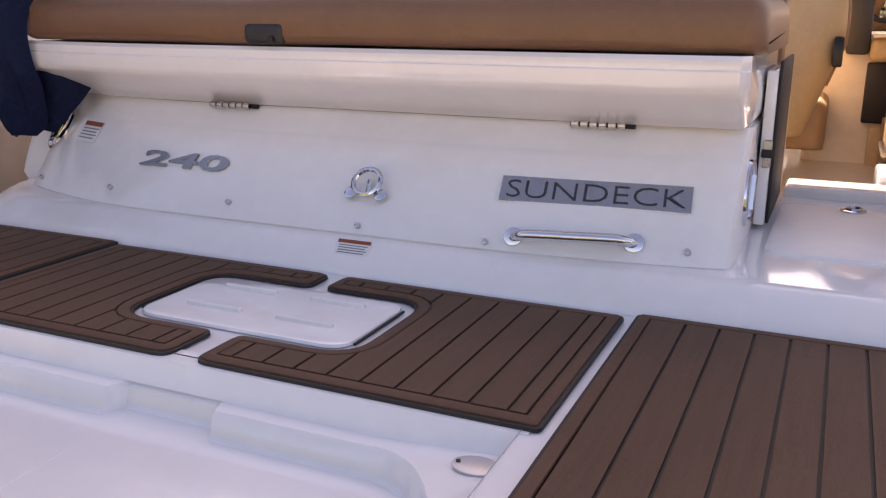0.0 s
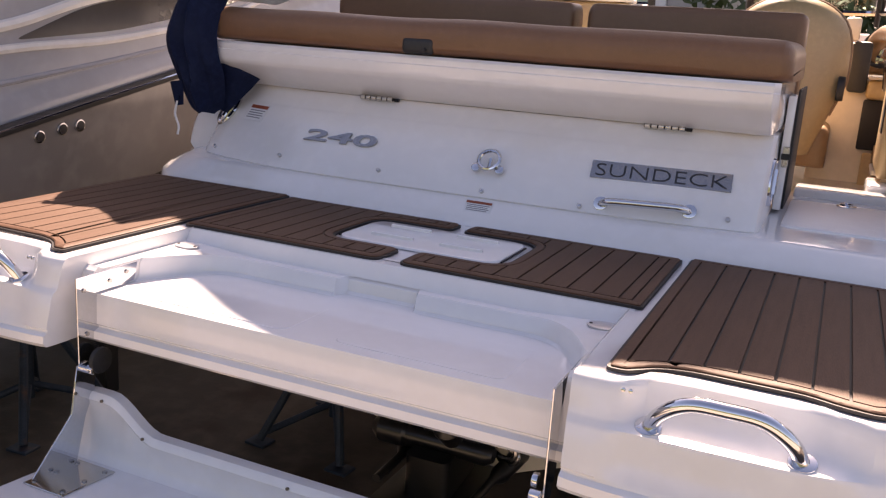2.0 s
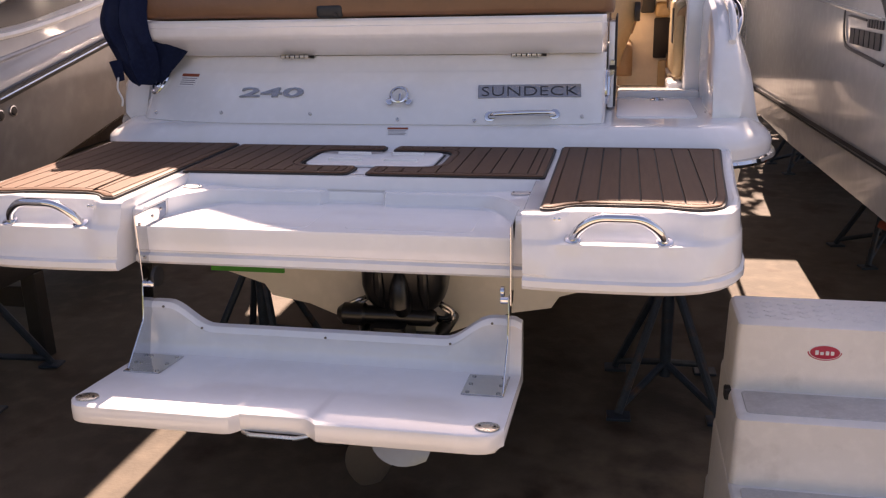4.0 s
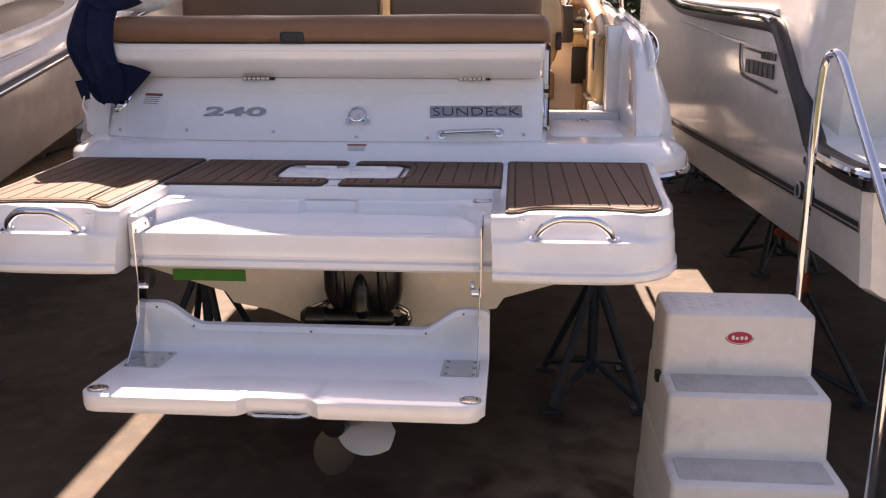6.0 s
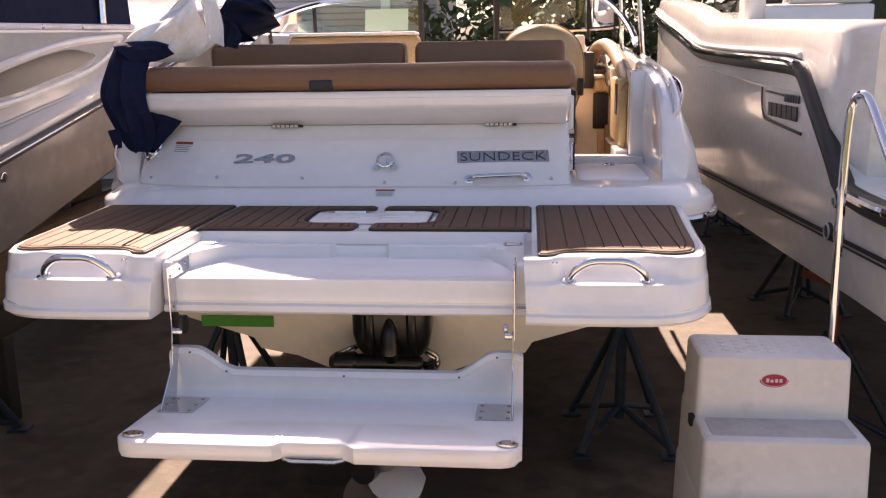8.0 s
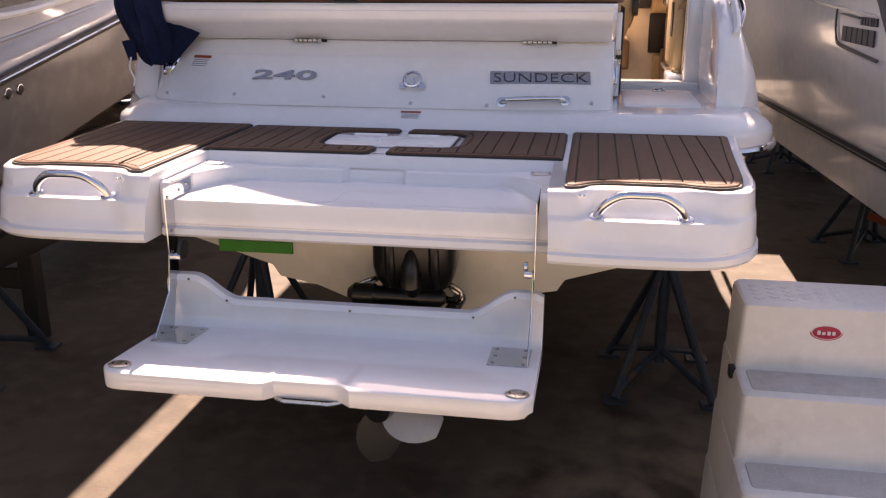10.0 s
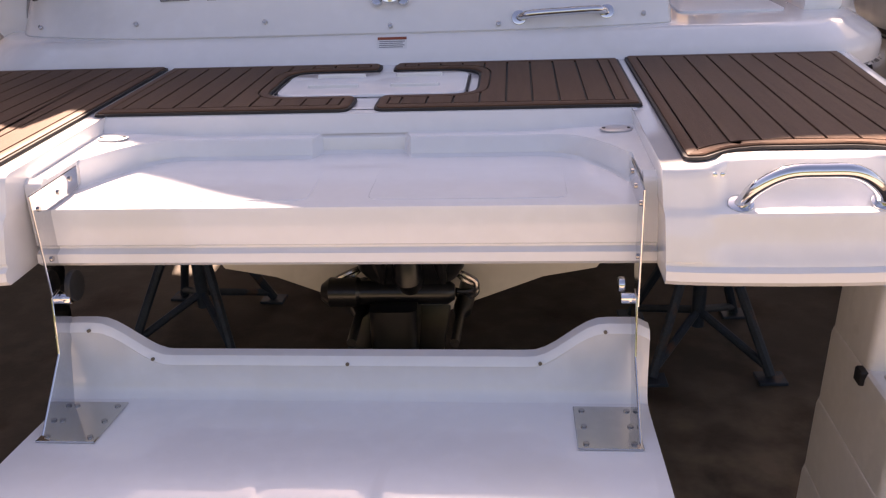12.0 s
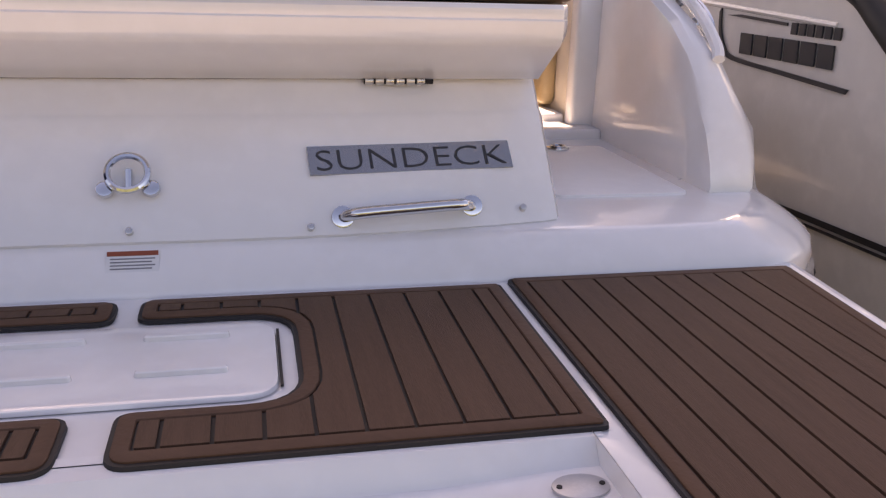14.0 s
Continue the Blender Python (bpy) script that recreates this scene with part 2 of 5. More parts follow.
def disc(center, normal, r, depth, seg=20, bevel=0.0, squash=1.0):
    """A round or oval plate at a place, its face along normal."""
    bm = bmesh.new()
    bmesh.ops.create_cone(bm, cap_ends=True, segments=seg, radius1=r, radius2=r, depth=depth)
    if bevel:
        bevelled(bm, bevel, 2)
    turn = Vector(normal).to_track_quat("Z", "Y").to_matrix().to_4x4()
    bmesh.ops.transform(bm, matrix=Matrix.Translation(center) @ turn @ Matrix.Diagonal((1, squash, 1, 1)), verts=bm.verts)
    return bm


def join(*bms):
    out = bms[0]
    for b in bms[1:]:
        me = bpy.data.meshes.new("tmp")
        b.to_mesh(me)
        b.free()
        out.from_mesh(me)
        bpy.data.meshes.remove(me)
    return out


def clip_poly(poly, nx, ny, c):
    """Keeps the part of a polygon where nx*x + ny*y >= c."""
    out = []
    for (x0, y0), (x1, y1) in zip(poly, poly[1:] + poly[:1]):
        d0, d1 = nx * x0 + ny * y0 - c, nx * x1 + ny * y1 - c
        if d0 >= 0:
            out.append((x0, y0))
        if d0 * d1 < 0:
            t = d0 / (d0 - d1)
            out.append((x0 + t * (x1 - x0), y0 + t * (y1 - y0)))
    return out


def inset(poly, d):
    """Shrinks a counter-clockwise outline by d."""
    out = []
    n = len(poly)
    for i in range(n):
        a, b, c = (Vector(poly[(i + k) % n]) for k in (-1, 0, 1))
        e, f = (b - a).normalized(), (c - b).normalized()
        n1, n2 = Vector((-e.y, e.x)), Vector((-f.y, f.x))
        m = (n1 + n2)
        m = m / max(0.35, m.dot(n1)) if m.length > 1e-6 else n1
        out.append(tuple(b + m * d))
    return out


def rounded(poly, radii, n=5):
    """Rounds the corners of an outline; radii per corner."""
    out = []
    k = len(poly)
    for i in range(k):
        a, b, c = (Vector(poly[(i + j) % k]) for j in (-1, 0, 1))
        r = radii[i] if isinstance(radii, (list, tuple)) else radii
        if r <= 0:
            out.append(tuple(b))
            continue
        p, q = b + (a - b).normalized() * r, b + (c - b).normalized() * r
        for j in range(n + 1):
            t = j / n
            out.append(tuple((1 - t) ** 2 * p + 2 * t * (1 - t) * b + t * t * q))
    return out


def text_mesh(text, size, material, name, parent, m, depth=0.004, squeeze=1.0, label="", bold=0.0, slant=0.0):
    """Built-in lettering turned into a mesh; m places its lower left corner, x along the line, y up."""
    cu = bpy.data.curves.new("lettering", 'FONT')
    cu.body, cu.size, cu.extrude, cu.resolution_u = text, size, depth / 2, 3
    cu.offset, cu.shear = bold, slant
    tmp = bpy.data.objects.new("lettering", cu)
    scene.collection.objects.link(tmp)
    me = bpy.data.meshes.new_from_object(tmp.evaluated_get(bpy.context.evaluated_depsgraph_get()))
    bpy.data.objects.remove(tmp)
    bpy.data.curves.remove(cu)
    me.transform(m @ Matrix.Diagonal((squeeze, 1, 1, 1)))
    me.materials.clear()
    me.materials.append(material)
    ob = new(name, me)
    ob.parent = parent
    if label:
        tagged(ob, label)
    return ob


def basis(origin, right, up):
    """A matrix whose x runs along right and y along up."""
    r = Vector(right).normalized()
    f = r.cross(Vector(up)).normalized()
    u = f.cross(r)
    return Matrix(((r.x, u.x, f.x, origin[0]), (r.y, u.y, f.y, origin[1]), (r.z, u.z, f.z, origin[2]), (0, 0, 0, 1)))


# ---- the white sport boat: hull and deck ----
boat = thing("sport_boat", (0, 0, DECK), "white fibreglass sport boat with brown seats on blue jack stands", "boat")


def mirror(pts, about=0.006):
    """An outline mirrored across the boat's middle, turned to stay counter-clockwise."""
    return [(2 * about - x, y) for x, y in pts][::-1]


def corner_shift(x):
    """How far the stern wall curves forward towards the boat's sides."""
    left = max(0.0, -0.55 - x) / 0.5
    right = max(0.0, x - 0.2) / 0.5
    return 0.10 * left * left + 0.045 * right * right


def wall_y(x, z):
    return 0.098 + (z - 0.08) * 0.85 + corner_shift(x)


def hull_section(y, half, sheer, chine, chine_z, keel_z):
    pts = [(half, sheer), (half * 0.985, sheer - 0.12), (chine + (half - chine) * 0.35, (sheer + chine_z) / 2), (chine, chine_z), (chine * 0.93, chine_z - 0.012),
           (chine * 0.585, chine_z + (keel_z - chine_z) * 0.33), (chine * 0.555, chine_z + (keel_z - chine_z) * 0.46), (chine * 0.40, chine_z + (keel_z - chine_z) * 0.54), (chine * 0.2, chine_z + (keel_z - chine_z) * 0.76), (0.0, keel_z)]
    return [(x, y, z) for x, z in pts] + [(-x, y, z) for x, z in pts[-2::-1]]


hull = part("hull", loft([hull_section(*s) for s in (
    (0.14, 1.25, -0.05, 1.04, -0.49, -0.86), (0.30, 1.27, -0.05, 1.06, -0.49, -0.87), (1.5, 1.30, -0.04, 1.08, -0.50, -0.93), (3.0, 1.31, 0.0, 1.08, -0.48, -0.93),
    (4.5, 1.27, 0.06, 1.0, -0.42, -0.9), (5.8, 1.0, 0.12, 0.7, -0.28, -0.8), (6.8, 0.5, 0.17, 0.3, -0.05, -0.5), (7.3, 0.02, 0.18, 0.015, 0.1, 0.0))]), GEL_CREAM, boat,
    "cream underside and white topsides of the hull")


def deck_outline(half, aft, corner, n=9, fwd=4.3):
    """Plan of the stern shelf: a straight aft edge with round corners."""
    out = [(-half, fwd)]
    for k in range(n):
        a = math.pi + math.pi / 2 * k / (n - 1)
        out.append((-half + corner + corner * math.cos(a), aft + corner * 1.15 + corner * 1.15 * math.sin(a)))
    for k in range(n):
        a = -math.pi / 2 + math.pi / 2 * k / (n - 1)
        out.append((half - corner + corner * math.cos(a), aft + corner * 1.15 + corner * 1.15 * math.sin(a)))
    out.append((half, fwd))
    return out


rings = []
for half, aft, corner, z in ((1.318, 0.045, 0.30, -0.078), (1.341, 0.028, 0.31, -0.062), (1.343, 0.024, 0.31, -0.02), (1.338, 0.028, 0.31, 0.0), (1.320, 0.040, 0.31, 0.017),
                             (1.292, 0.060, 0.30, 0.036), (1.265, 0.078, 0.29, 0.051), (1.245, 0.088, 0.28, 0.0575), (1.215, 0.105, 0.27, 0.0605)):
    rings.append([(x + 0.032, min(y, 1.0), z) for x, y in deck_outline(half, aft, corner)])
part("aft_deck", loft(rings), GEL, boat)
part("rub_rail", tube([(x + 0.032, y, -0.068) for x, y in deck_outline(1.345, 0.03, 0.31, 12, 4.2)], 0.016, 8), STEEL, boat, "polished steel rub rail")

# walkway floor hatch in the starboard corner, with its ring latch
hatch_plan = rounded([(0.80, 0.30), (1.10, 0.30), (1.10, 0.80), (0.80, 0.80)], 0.03)
part("walkway_hatch", loft([[(x, y, 0.060) for x, y in hatch_plan], [(x, y, 0.066) for x, y in inset(hatch_plan, 0.002)], [(x, y, 0.068) for x, y in inset(hatch_plan, 0.008)]]), NONSKID, boat)
latch = part("hatch_latch", disc((0.965, 0.76, 0.070), (0, 0, 1), 0.030, 0.006, 24, 0.002), STEEL, boat, "round polished flush latch")
part("pull_ring", tube([(0.965 + 0.018 * math.cos(a), 0.76 + 0.018 * math.sin(a), 0.075) for a in np.linspace(0, math.tau, 17)], 0.003, 6), STEEL, latch)
part("screw", disc((1.135, 0.42, 0.066), (0, 0, 1), 0.005, 0.004, 8), STEEL, boat)

# stern wall under the lid
xs = [-1.13, -1.115, -1.08, -1.02, -0.95, -0.85, -0.75, -0.62, -0.45, -0.2, 0.0, 0.2, 0.35, 0.5, 0.62, 0.72, 0.748, 0.757]
rings = []
for i, x in enumerate(xs):
    end = {0: 0.06, 1: 0.02, len(xs) - 1: 0.02, len(xs) - 2: 0.004}.get(i, 0.0)
    prof = [(0.045, 0.016), (0.0585, 0.012), (0.064, 0.003), (0.072, 0.001), (0.13, 0.0), (0.20, 0.0), (0.235, 0.0), (0.243, 0.004), (0.248, 0.007), (0.29, 0.007), (0.300, 0.012)]
    ring = [(x, wall_y(x, z) + d + end, z) for z, d in prof]
    ring += [(x, 0.86, 0.300), (x, 0.86, 0.045)]
    rings.append(ring)
part("stern_wall", loft(rings), GEL, boat)

# sun-pad lid with its overhanging lip
lid_prof = [(0.280, 0.303), (0.182, 0.366), (0.170, 0.373), (0.162, 0.380), (0.159, 0.390), (0.157, 0.418), (0.161, 0.421), (0.160, 0.426), (0.160, 0.438), (0.168, 0.446), (0.84, 0.447), (0.84, 0.303)]
rings = []
for i, x in enumerate([-1.095, -1.085, -0.9, -0.7, -0.5, -0.25, 0.0, 0.25, 0.5, 0.7, 0.742, 0.757]):
    s = corner_shift(x) * 0.75 * (0.8 if x < 0 else 0.2)
    tuck = {0: 0.012, 11: 0.022}.get(i, 0.0)
    rings.append([(x, min(y + s + tuck, 0.84), z + (tuck * 0.6 if z < 0.40 else 0)) for y, z in lid_prof])
part("engine_lid", loft(rings), GEL, boat)


def pad(x0, x1, y0, y1, z0, z1, r=0.03, shift=0.0, n=18, puff=0.004):
    """A stuffed seat pad with rolled edges."""
    rings = []
    ends = [r * q for q in (0.04, 0.12, 0.25, 0.42, 0.65)]
    for x in sorted(list(np.linspace(x0, x1, n)) + [x0 + q for q in ends] + [x1 - q for q in ends]):
        e = min(x - x0, x1 - x)
        pull = r - math.sqrt(max(0.0, r * r - (r - min(e, r)) ** 2))
        prof = []
        pts = [(y0 + r, z0)] + [(y0 + r - r * math.sin(t), z0 + r * 0.5 - r * 0.5 * math.cos(t)) for t in np.linspace(0.2, math.pi / 2, 4)]
        pts += [(y0 + r - r * math.cos(t), z1 - r + r * math.sin(t)) for t in np.linspace(0, math.pi / 2, 5)]
        pts += [(y1 - r + r * math.sin(t), z1 - r + r * math.cos(t)) for t in np.linspace(0, math.pi / 2, 5)] + [(y1, z0)]
        cy, cz = (y0 + y1) / 2, (z0 + z1) / 2
        s = corner_shift(x) * shift
        for y, z in pts:
            yy = y + (pull if y < cy else -pull)
            zz = z - (pull if z > cz else 0)
            prof.append((x, yy + s + puff * noise.noise((x * 5, y * 4, z * 9)), zz + puff * noise.noise((x * 4 + 7, y * 6, z * 3))))
        rings.append(prof)
    return loft(rings)


part("sun_pad", pad(-1.09, 0.780, 0.156, 0.80, 0.448, 0.556, 0.045, 0.55, 60), VINYL_BROWN, boat, "brown vinyl sun pad cushion")
pocket = part("pull_pocket", box(-0.315, -0.212, 0.150, 0.175, 0.450, 0.497, 0.014, 3), RUBBER, boat, "black moulded pull pocket")
part("pocket_knob", disc((-0.238, 0.147, 0.462), (0, -1, 0), 0.008, 0.012, 10, 0.002), BLACK, pocket)


def piano_hinge(x0, x1):
    """Steel hinge under the lid: two leaves and a row of knuckles."""
    y = wall_y((x0 + x1) / 2, 0.30) + 0.003
    leaf = part("hinge", join(box(x0, x1, y - 0.010, y + 0.008, 0.294, 0.297, 0.001, 1), box(x0 + 0.004, x1 - 0.004, y - 0.012, y - 0.002, 0.303, 0.322, 0.001, 1)), STEEL, boat, "polished steel hinge")
    part("hinge_pin", disc(((x0 + x1) / 2, y - 0.016, 0.299), (1, 0, 0), 0.006, x1 - x0, 8), BLACK, leaf)
    n = 6
    w = (x1 - x0) / n
    for k in range(n):
        part("knuckle", disc((x0 + (k + 0.5) * w, y - 0.016, 0.299), (1, 0, 0), 0.0085, w * 0.80, 10, 0.0015), BRUSHED, leaf)
    part("hinge_end", disc((x1 + 0.008, y - 0.006, 0.298), (1, 0, 0), 0.006, 0.016, 8), BLACK, leaf)


piano_hinge(-0.514, -0.396)
piano_hinge(0.404, 0.520)


def face(x, z, out=0.0):
    """A place on the stern wall, and its outward way."""
    n = Vector((0, -1, 0.85)).normalized()
    return Vector((x, wall_y(x, z), z)) + n * out, n


# name plate and the model number
plate_up = Vector((0, 0.85, 1)).normalized()
a0, nrm = face(0.295, 0.150)
a1, _ = face(0.672, 0.150)
plate_m = basis(a0 + nrm * 0.001, a1 - a0, plate_up)
L, H = (a1 - a0).length, 0.056
plate_bm = loft([[(0, 0, 0), (L, 0, 0), (L, H, 0), (0, H, 0)], [(0, 0, 0.004), (L, 0, 0.004), (L, H, 0.004), (0, H, 0.004)]])
bevelled(plate_bm, 0.002, 2)
bmesh.ops.transform(plate_bm, matrix=plate_m, verts=plate_bm.verts)
badge = part("name_plate", plate_bm, CHROME_GREY, boat, "grey metal plate with dark raised lettering")
text_mesh("SUNDECK", 0.059, LETTER, "lettering", badge, plate_m @ pose(0.009, 0.0075, 0.004), 0.003, 1.345, bold=-0.0009)
n0, _ = face(-0.665, 0.150)
n1, _ = face(-0.355, 0.150)
num_m = basis(n0 + nrm * 0.001, n1 - n0, plate_up)
text_mesh("240", 0.058, CHROME_GREY, "model_number", boat, num_m @ pose(0.006, 0.004, 0.003), 0.008, 3.05, "raised grey chrome number 240", 0.0012, 0.06)


def label_plate(x0, x1, z0, z1, heading, parent):
    """A paper warning sticker with a coloured heading and lines of unreadable print."""
    p, n = face(x0, z0)
    q, _ = face(x1, z0)
    m = basis(p + n * 0.0008, q - p, plate_up)
    w, h = (q - p).length, (z1 - z0) * 1.36
    bm = loft([[(0, 0, 0), (w, 0, 0), (w, h, 0), (0, h, 0)], [(0, 0, 0.0012), (w, 0, 0.0012), (w, h, 0.0012), (0, h, 0.0012)]])
    bmesh.ops.transform(bm, matrix=m, verts=bm.verts)
    st = part("warning_sticker", bm, PAPER, parent, "white warning sticker with an orange heading", smooth=False)

    def bar(u0, u1, v0, v1, mt, name):
        b = loft([[(u0, v0, 0.0013), (u1, v0, 0.0013), (u1, v1, 0.0013), (u0, v1, 0.0013)], [(u0, v0, 0.0018), (u1, v0, 0.0018), (u1, v1, 0.0018), (u0, v1, 0.0018)]])
        bmesh.ops.transform(b, matrix=m, verts=b.verts)
        part(name, b, mt, st, smooth=False)

    bar(w * 0.02, w * 0.98, h * 0.76, h * 0.97, ORANGE, "heading_band")
    for k in range(4):
        v = h * (0.60 - 0.15 * k)
        bar(w * 0.08, w * (0.92 - 0.06 * (k % 2)), v, v + h * 0.055, GREY_TEXT, "print_line")
    return st


label_plate(-0.036, 0.046, 0.024, 0.052, ORANGE, boat)
label_plate(-0.965, -0.875, 0.185, 0.232, ORANGE, boat)

for x, z in ((-1.04, 0.085), (-0.72, 0.097), (-0.349, 0.095), (-0.001, 0.078), (0.291, 0.076), (0.679, 0.086)):
    p, n = face(x, z, 0.003)
    part("snap_stud", disc(p, n, 0.0065, 0.012, 12, 0.002), BRUSHED, boat)

# tow eye: ring on two round feet
p, n = face(-0.003, 0.152, 0.022)
eye_m = basis(p, (1, 0, 0), plate_up)
ring_bm = tube([eye_m @ Vector((0.032 * math.cos(a), 0.032 * math.sin(a), 0)) for a in np.linspace(0, math.tau, 33)], 0.0058, 8)
tow = part("tow_eye", ring_bm, STEEL, boat, "polished steel tow ring")
for s in (-1, 1):
    part("eye_foot", disc(eye_m @ Vector((0.036 * s, -0.024, -0.012)), n, 0.015, 0.014, 14, 0.004), STEEL, tow)
part("eye_stem", tube([eye_m @ Vector((0.0, -0.022, -0.018)), eye_m @ Vector((0.0, 0.012, -0.012))], 0.006, 8), STEEL, tow)


def oval_cleat(center, normal, up):
    m = basis(center, Vector(up).cross(Vector(normal)), up)
    ring = [m @ Vector((0.032 * math.cos(a), 0.060 * math.sin(a), 0)) for a in np.linspace(0, math.tau, 33)]
    rim = part("popup_cleat", tube(ring, 0.009, 8, flat=1.0), STEEL, boat, "oval chrome pop-up cleat")
    back = [(0.030 * math.cos(a), 0.056 * math.sin(a)) for a in np.linspace(0, math.tau, 24, endpoint=False)]
    bm = loft([[m @ Vector((u, v, -0.004)) for u, v in back], [m @ Vector((u * 0.95, v * 0.95, 0.003)) for u, v in back]])
    part("cleat_plate", bm, STEEL, rim)
    part("cleat_bar", tube([m @ Vector((0, -0.035, 0.006)), m @ Vector((0, 0.035, 0.006))], 0.010, 8), STEEL, rim)


oval_cleat((-1.062, wall_y(-1.062, 0.205) - 0.004, 0.208), (-0.35, -1, 0.75), (0.45, 0.5, 1))
oval_cleat((0.760, 0.330, 0.175), (1, -0.1, 0.05), (0, 0.35, 1))


def bar_handle(p0, p1, n, r, rise, foot, parent=boat, slope=0.14):
    """A grab bar: bent tube with round feet."""
    p0, p1, n = Vector(p0), Vector(p1), Vector(n).normalized()
    d = (p1 - p0)
    pts = smooth_path([p0, p0 + n * rise * 0.55 + d * slope * 0.35, p0 + n * rise + d * slope * 1.1, p0 + n * rise * 1.06 + d * 0.5, p1 + n * rise - d * slope * 1.1, p1 + n * rise * 0.55 - d * slope * 0.35, p1], 6)
    h = part("grab_handle", tube(pts, r, 12), STEEL, parent, "polished steel grab handle")
    for p in (p0, p1):
        part("handle_foot", disc(p + n * 0.003, n, foot, 0.008, 18, 0.003), STEEL, h)


q0, n = face(0.346, 0.089, 0.0)
q1, _ = face(0.580, 0.095, 0.0)
bar_handle(q0, q1, (0, -1, 0.48), 0.0105, 0.030, 0.020)

# gate swung open against the bench end: white board, black edge seal, latch
gate = part("gate_panel", box(0.762, 0.785, 0.50, 0.88, 0.072, 0.405, 0.004, 2), GEL, boat, "open white gate panel with a black edge")
part("gate_seal", box(0.7855, 0.793, 0.51, 0.88, 0.075, 0.425, 0.003, 2), BLACK, gate)
part("gate_latch", box(0.768, 0.787, 0.492, 0.502, 0.20, 0.26, 0.002, 1), BRUSHED, gate)
part("latch_bolt", box(0.766, 0.790, 0.488, 0.500, 0.222, 0.240, 0.002, 1), BLACK, gate)


# ---- swim platform ----
def platform_half(lower):
    """Starboard half of the platform's plan, from its inner corner outwards."""
    up = [(0.575, -0.468), (0.575, -0.70), (0.575, -0.900), (0.600, -0.904), (0.640, -0.902), (0.668, -0.888), (0.690, -0.850), (0.715, -0.840), (0.760, -0.836), (0.920, -0.836),
          (0.965, -0.840), (0.995, -0.855), (1.030, -0.862), (1.070, -0.848), (1.105, -0.812), (1.128, -0.755), (1.140, -0.680), (1.150, -0.50), (1.170, -0.25), (1.195, 0.050)]
    low = [(0.583, -0.468), (0.583, -0.70), (0.583, -0.948), (0.605, -0.952), (0.640, -0.955), (0.670, -0.957), (0.700, -0.958), (0.740, -0.959), (0.790, -0.960), (0.900, -0.958),
           (0.950, -0.954), (0.990, -0.945), (1.030, -0.930), (1.075, -0.898), (1.112, -0.852), (1.138, -0.792), (1.152, -0.710), (1.162, -0.50), (1.178, -0.25), (1.200, 0.050)]
    return [tuple(Vector(a).lerp(Vector(b), lower)) for a, b in zip(up, low)]


def platform_ring(z, grow, lower, recess):
    half = platform_half(lower)
    flat = platform_half(1.0)
    pts = []
    for i, ((x, y), (fx, fy)) in enumerate(zip(half, flat)):
        g = min(1.0, max(0.0, i - 1.0))
        cx, cy = 0.62, -0.30
        if recess is not None and 5 <= i <= 11:
            y = y + (fy + 0.028 - y) * recess
            x = x + (fx - x) * recess
        v = Vector((x - cx, y - cy))
        if i >= 2 and v.length > 0:
            v = v * (1 + grow / v.length)
        pts.append((cx + v.x, cy + v.y))
    star = [(x, y, z) for x, y in pts]
    port = [(0.018 - x, y, z) for x, y in pts]
    return star + port[::-1]


levels = [(-0.012, -0.028, 0.0, None), (-0.008, -0.020, 0.0, None), (-0.009, -0.008, 0.0, None), (-0.016, 0.0, 0.02, None), (-0.03, 0.0, 0.12, -0.10), (-0.056, 0.0, 0.26, -0.22),
          (-0.068, 0.0, 0.34, -0.12), (-0.0745, 0.0, 0.40, 0.04), (-0.080, 0.0, 0.55, 0.82), (-0.087, 0.0, 0.64, 0.92), (-0.128, 0.0, 0.85, 0.92), (-0.155, 0.0, 0.97, 0.3), (-0.160, -0.004, 0.98, 0.0), (-0.164, -0.003, 0.98, 0.0),
          (-0.170, 0.007, 1.0, None), (-0.186, 0.009, 1.0, None), (-0.196, 0.0, 1.0, None), (-0.198, -0.03, 1.0, None)]
platform = part("swim_platform", loft([platform_ring(*lv) for lv in levels]), GEL, boat)
platform.data.polygons.foreach_set("use_smooth", [True] * len(platform.data.polygons))

for side in (1, -1):
    cx = 0.012 if side < 0 else 0.0
    bar_handle((0.706 * side + cx, -0.900, -0.076), (0.936 * side + cx, -0.899, -0.076), (0, -0.42, 1), 0.0125, 0.070, 0.022, slope=0.24)
    for x in (0.660, 0.672):
        part("snap_stud", disc((x * side + cx, -0.902, -0.020), (0, -1, 0.2), 0.004, 0.005, 10, 0.001), STEEL, boat)


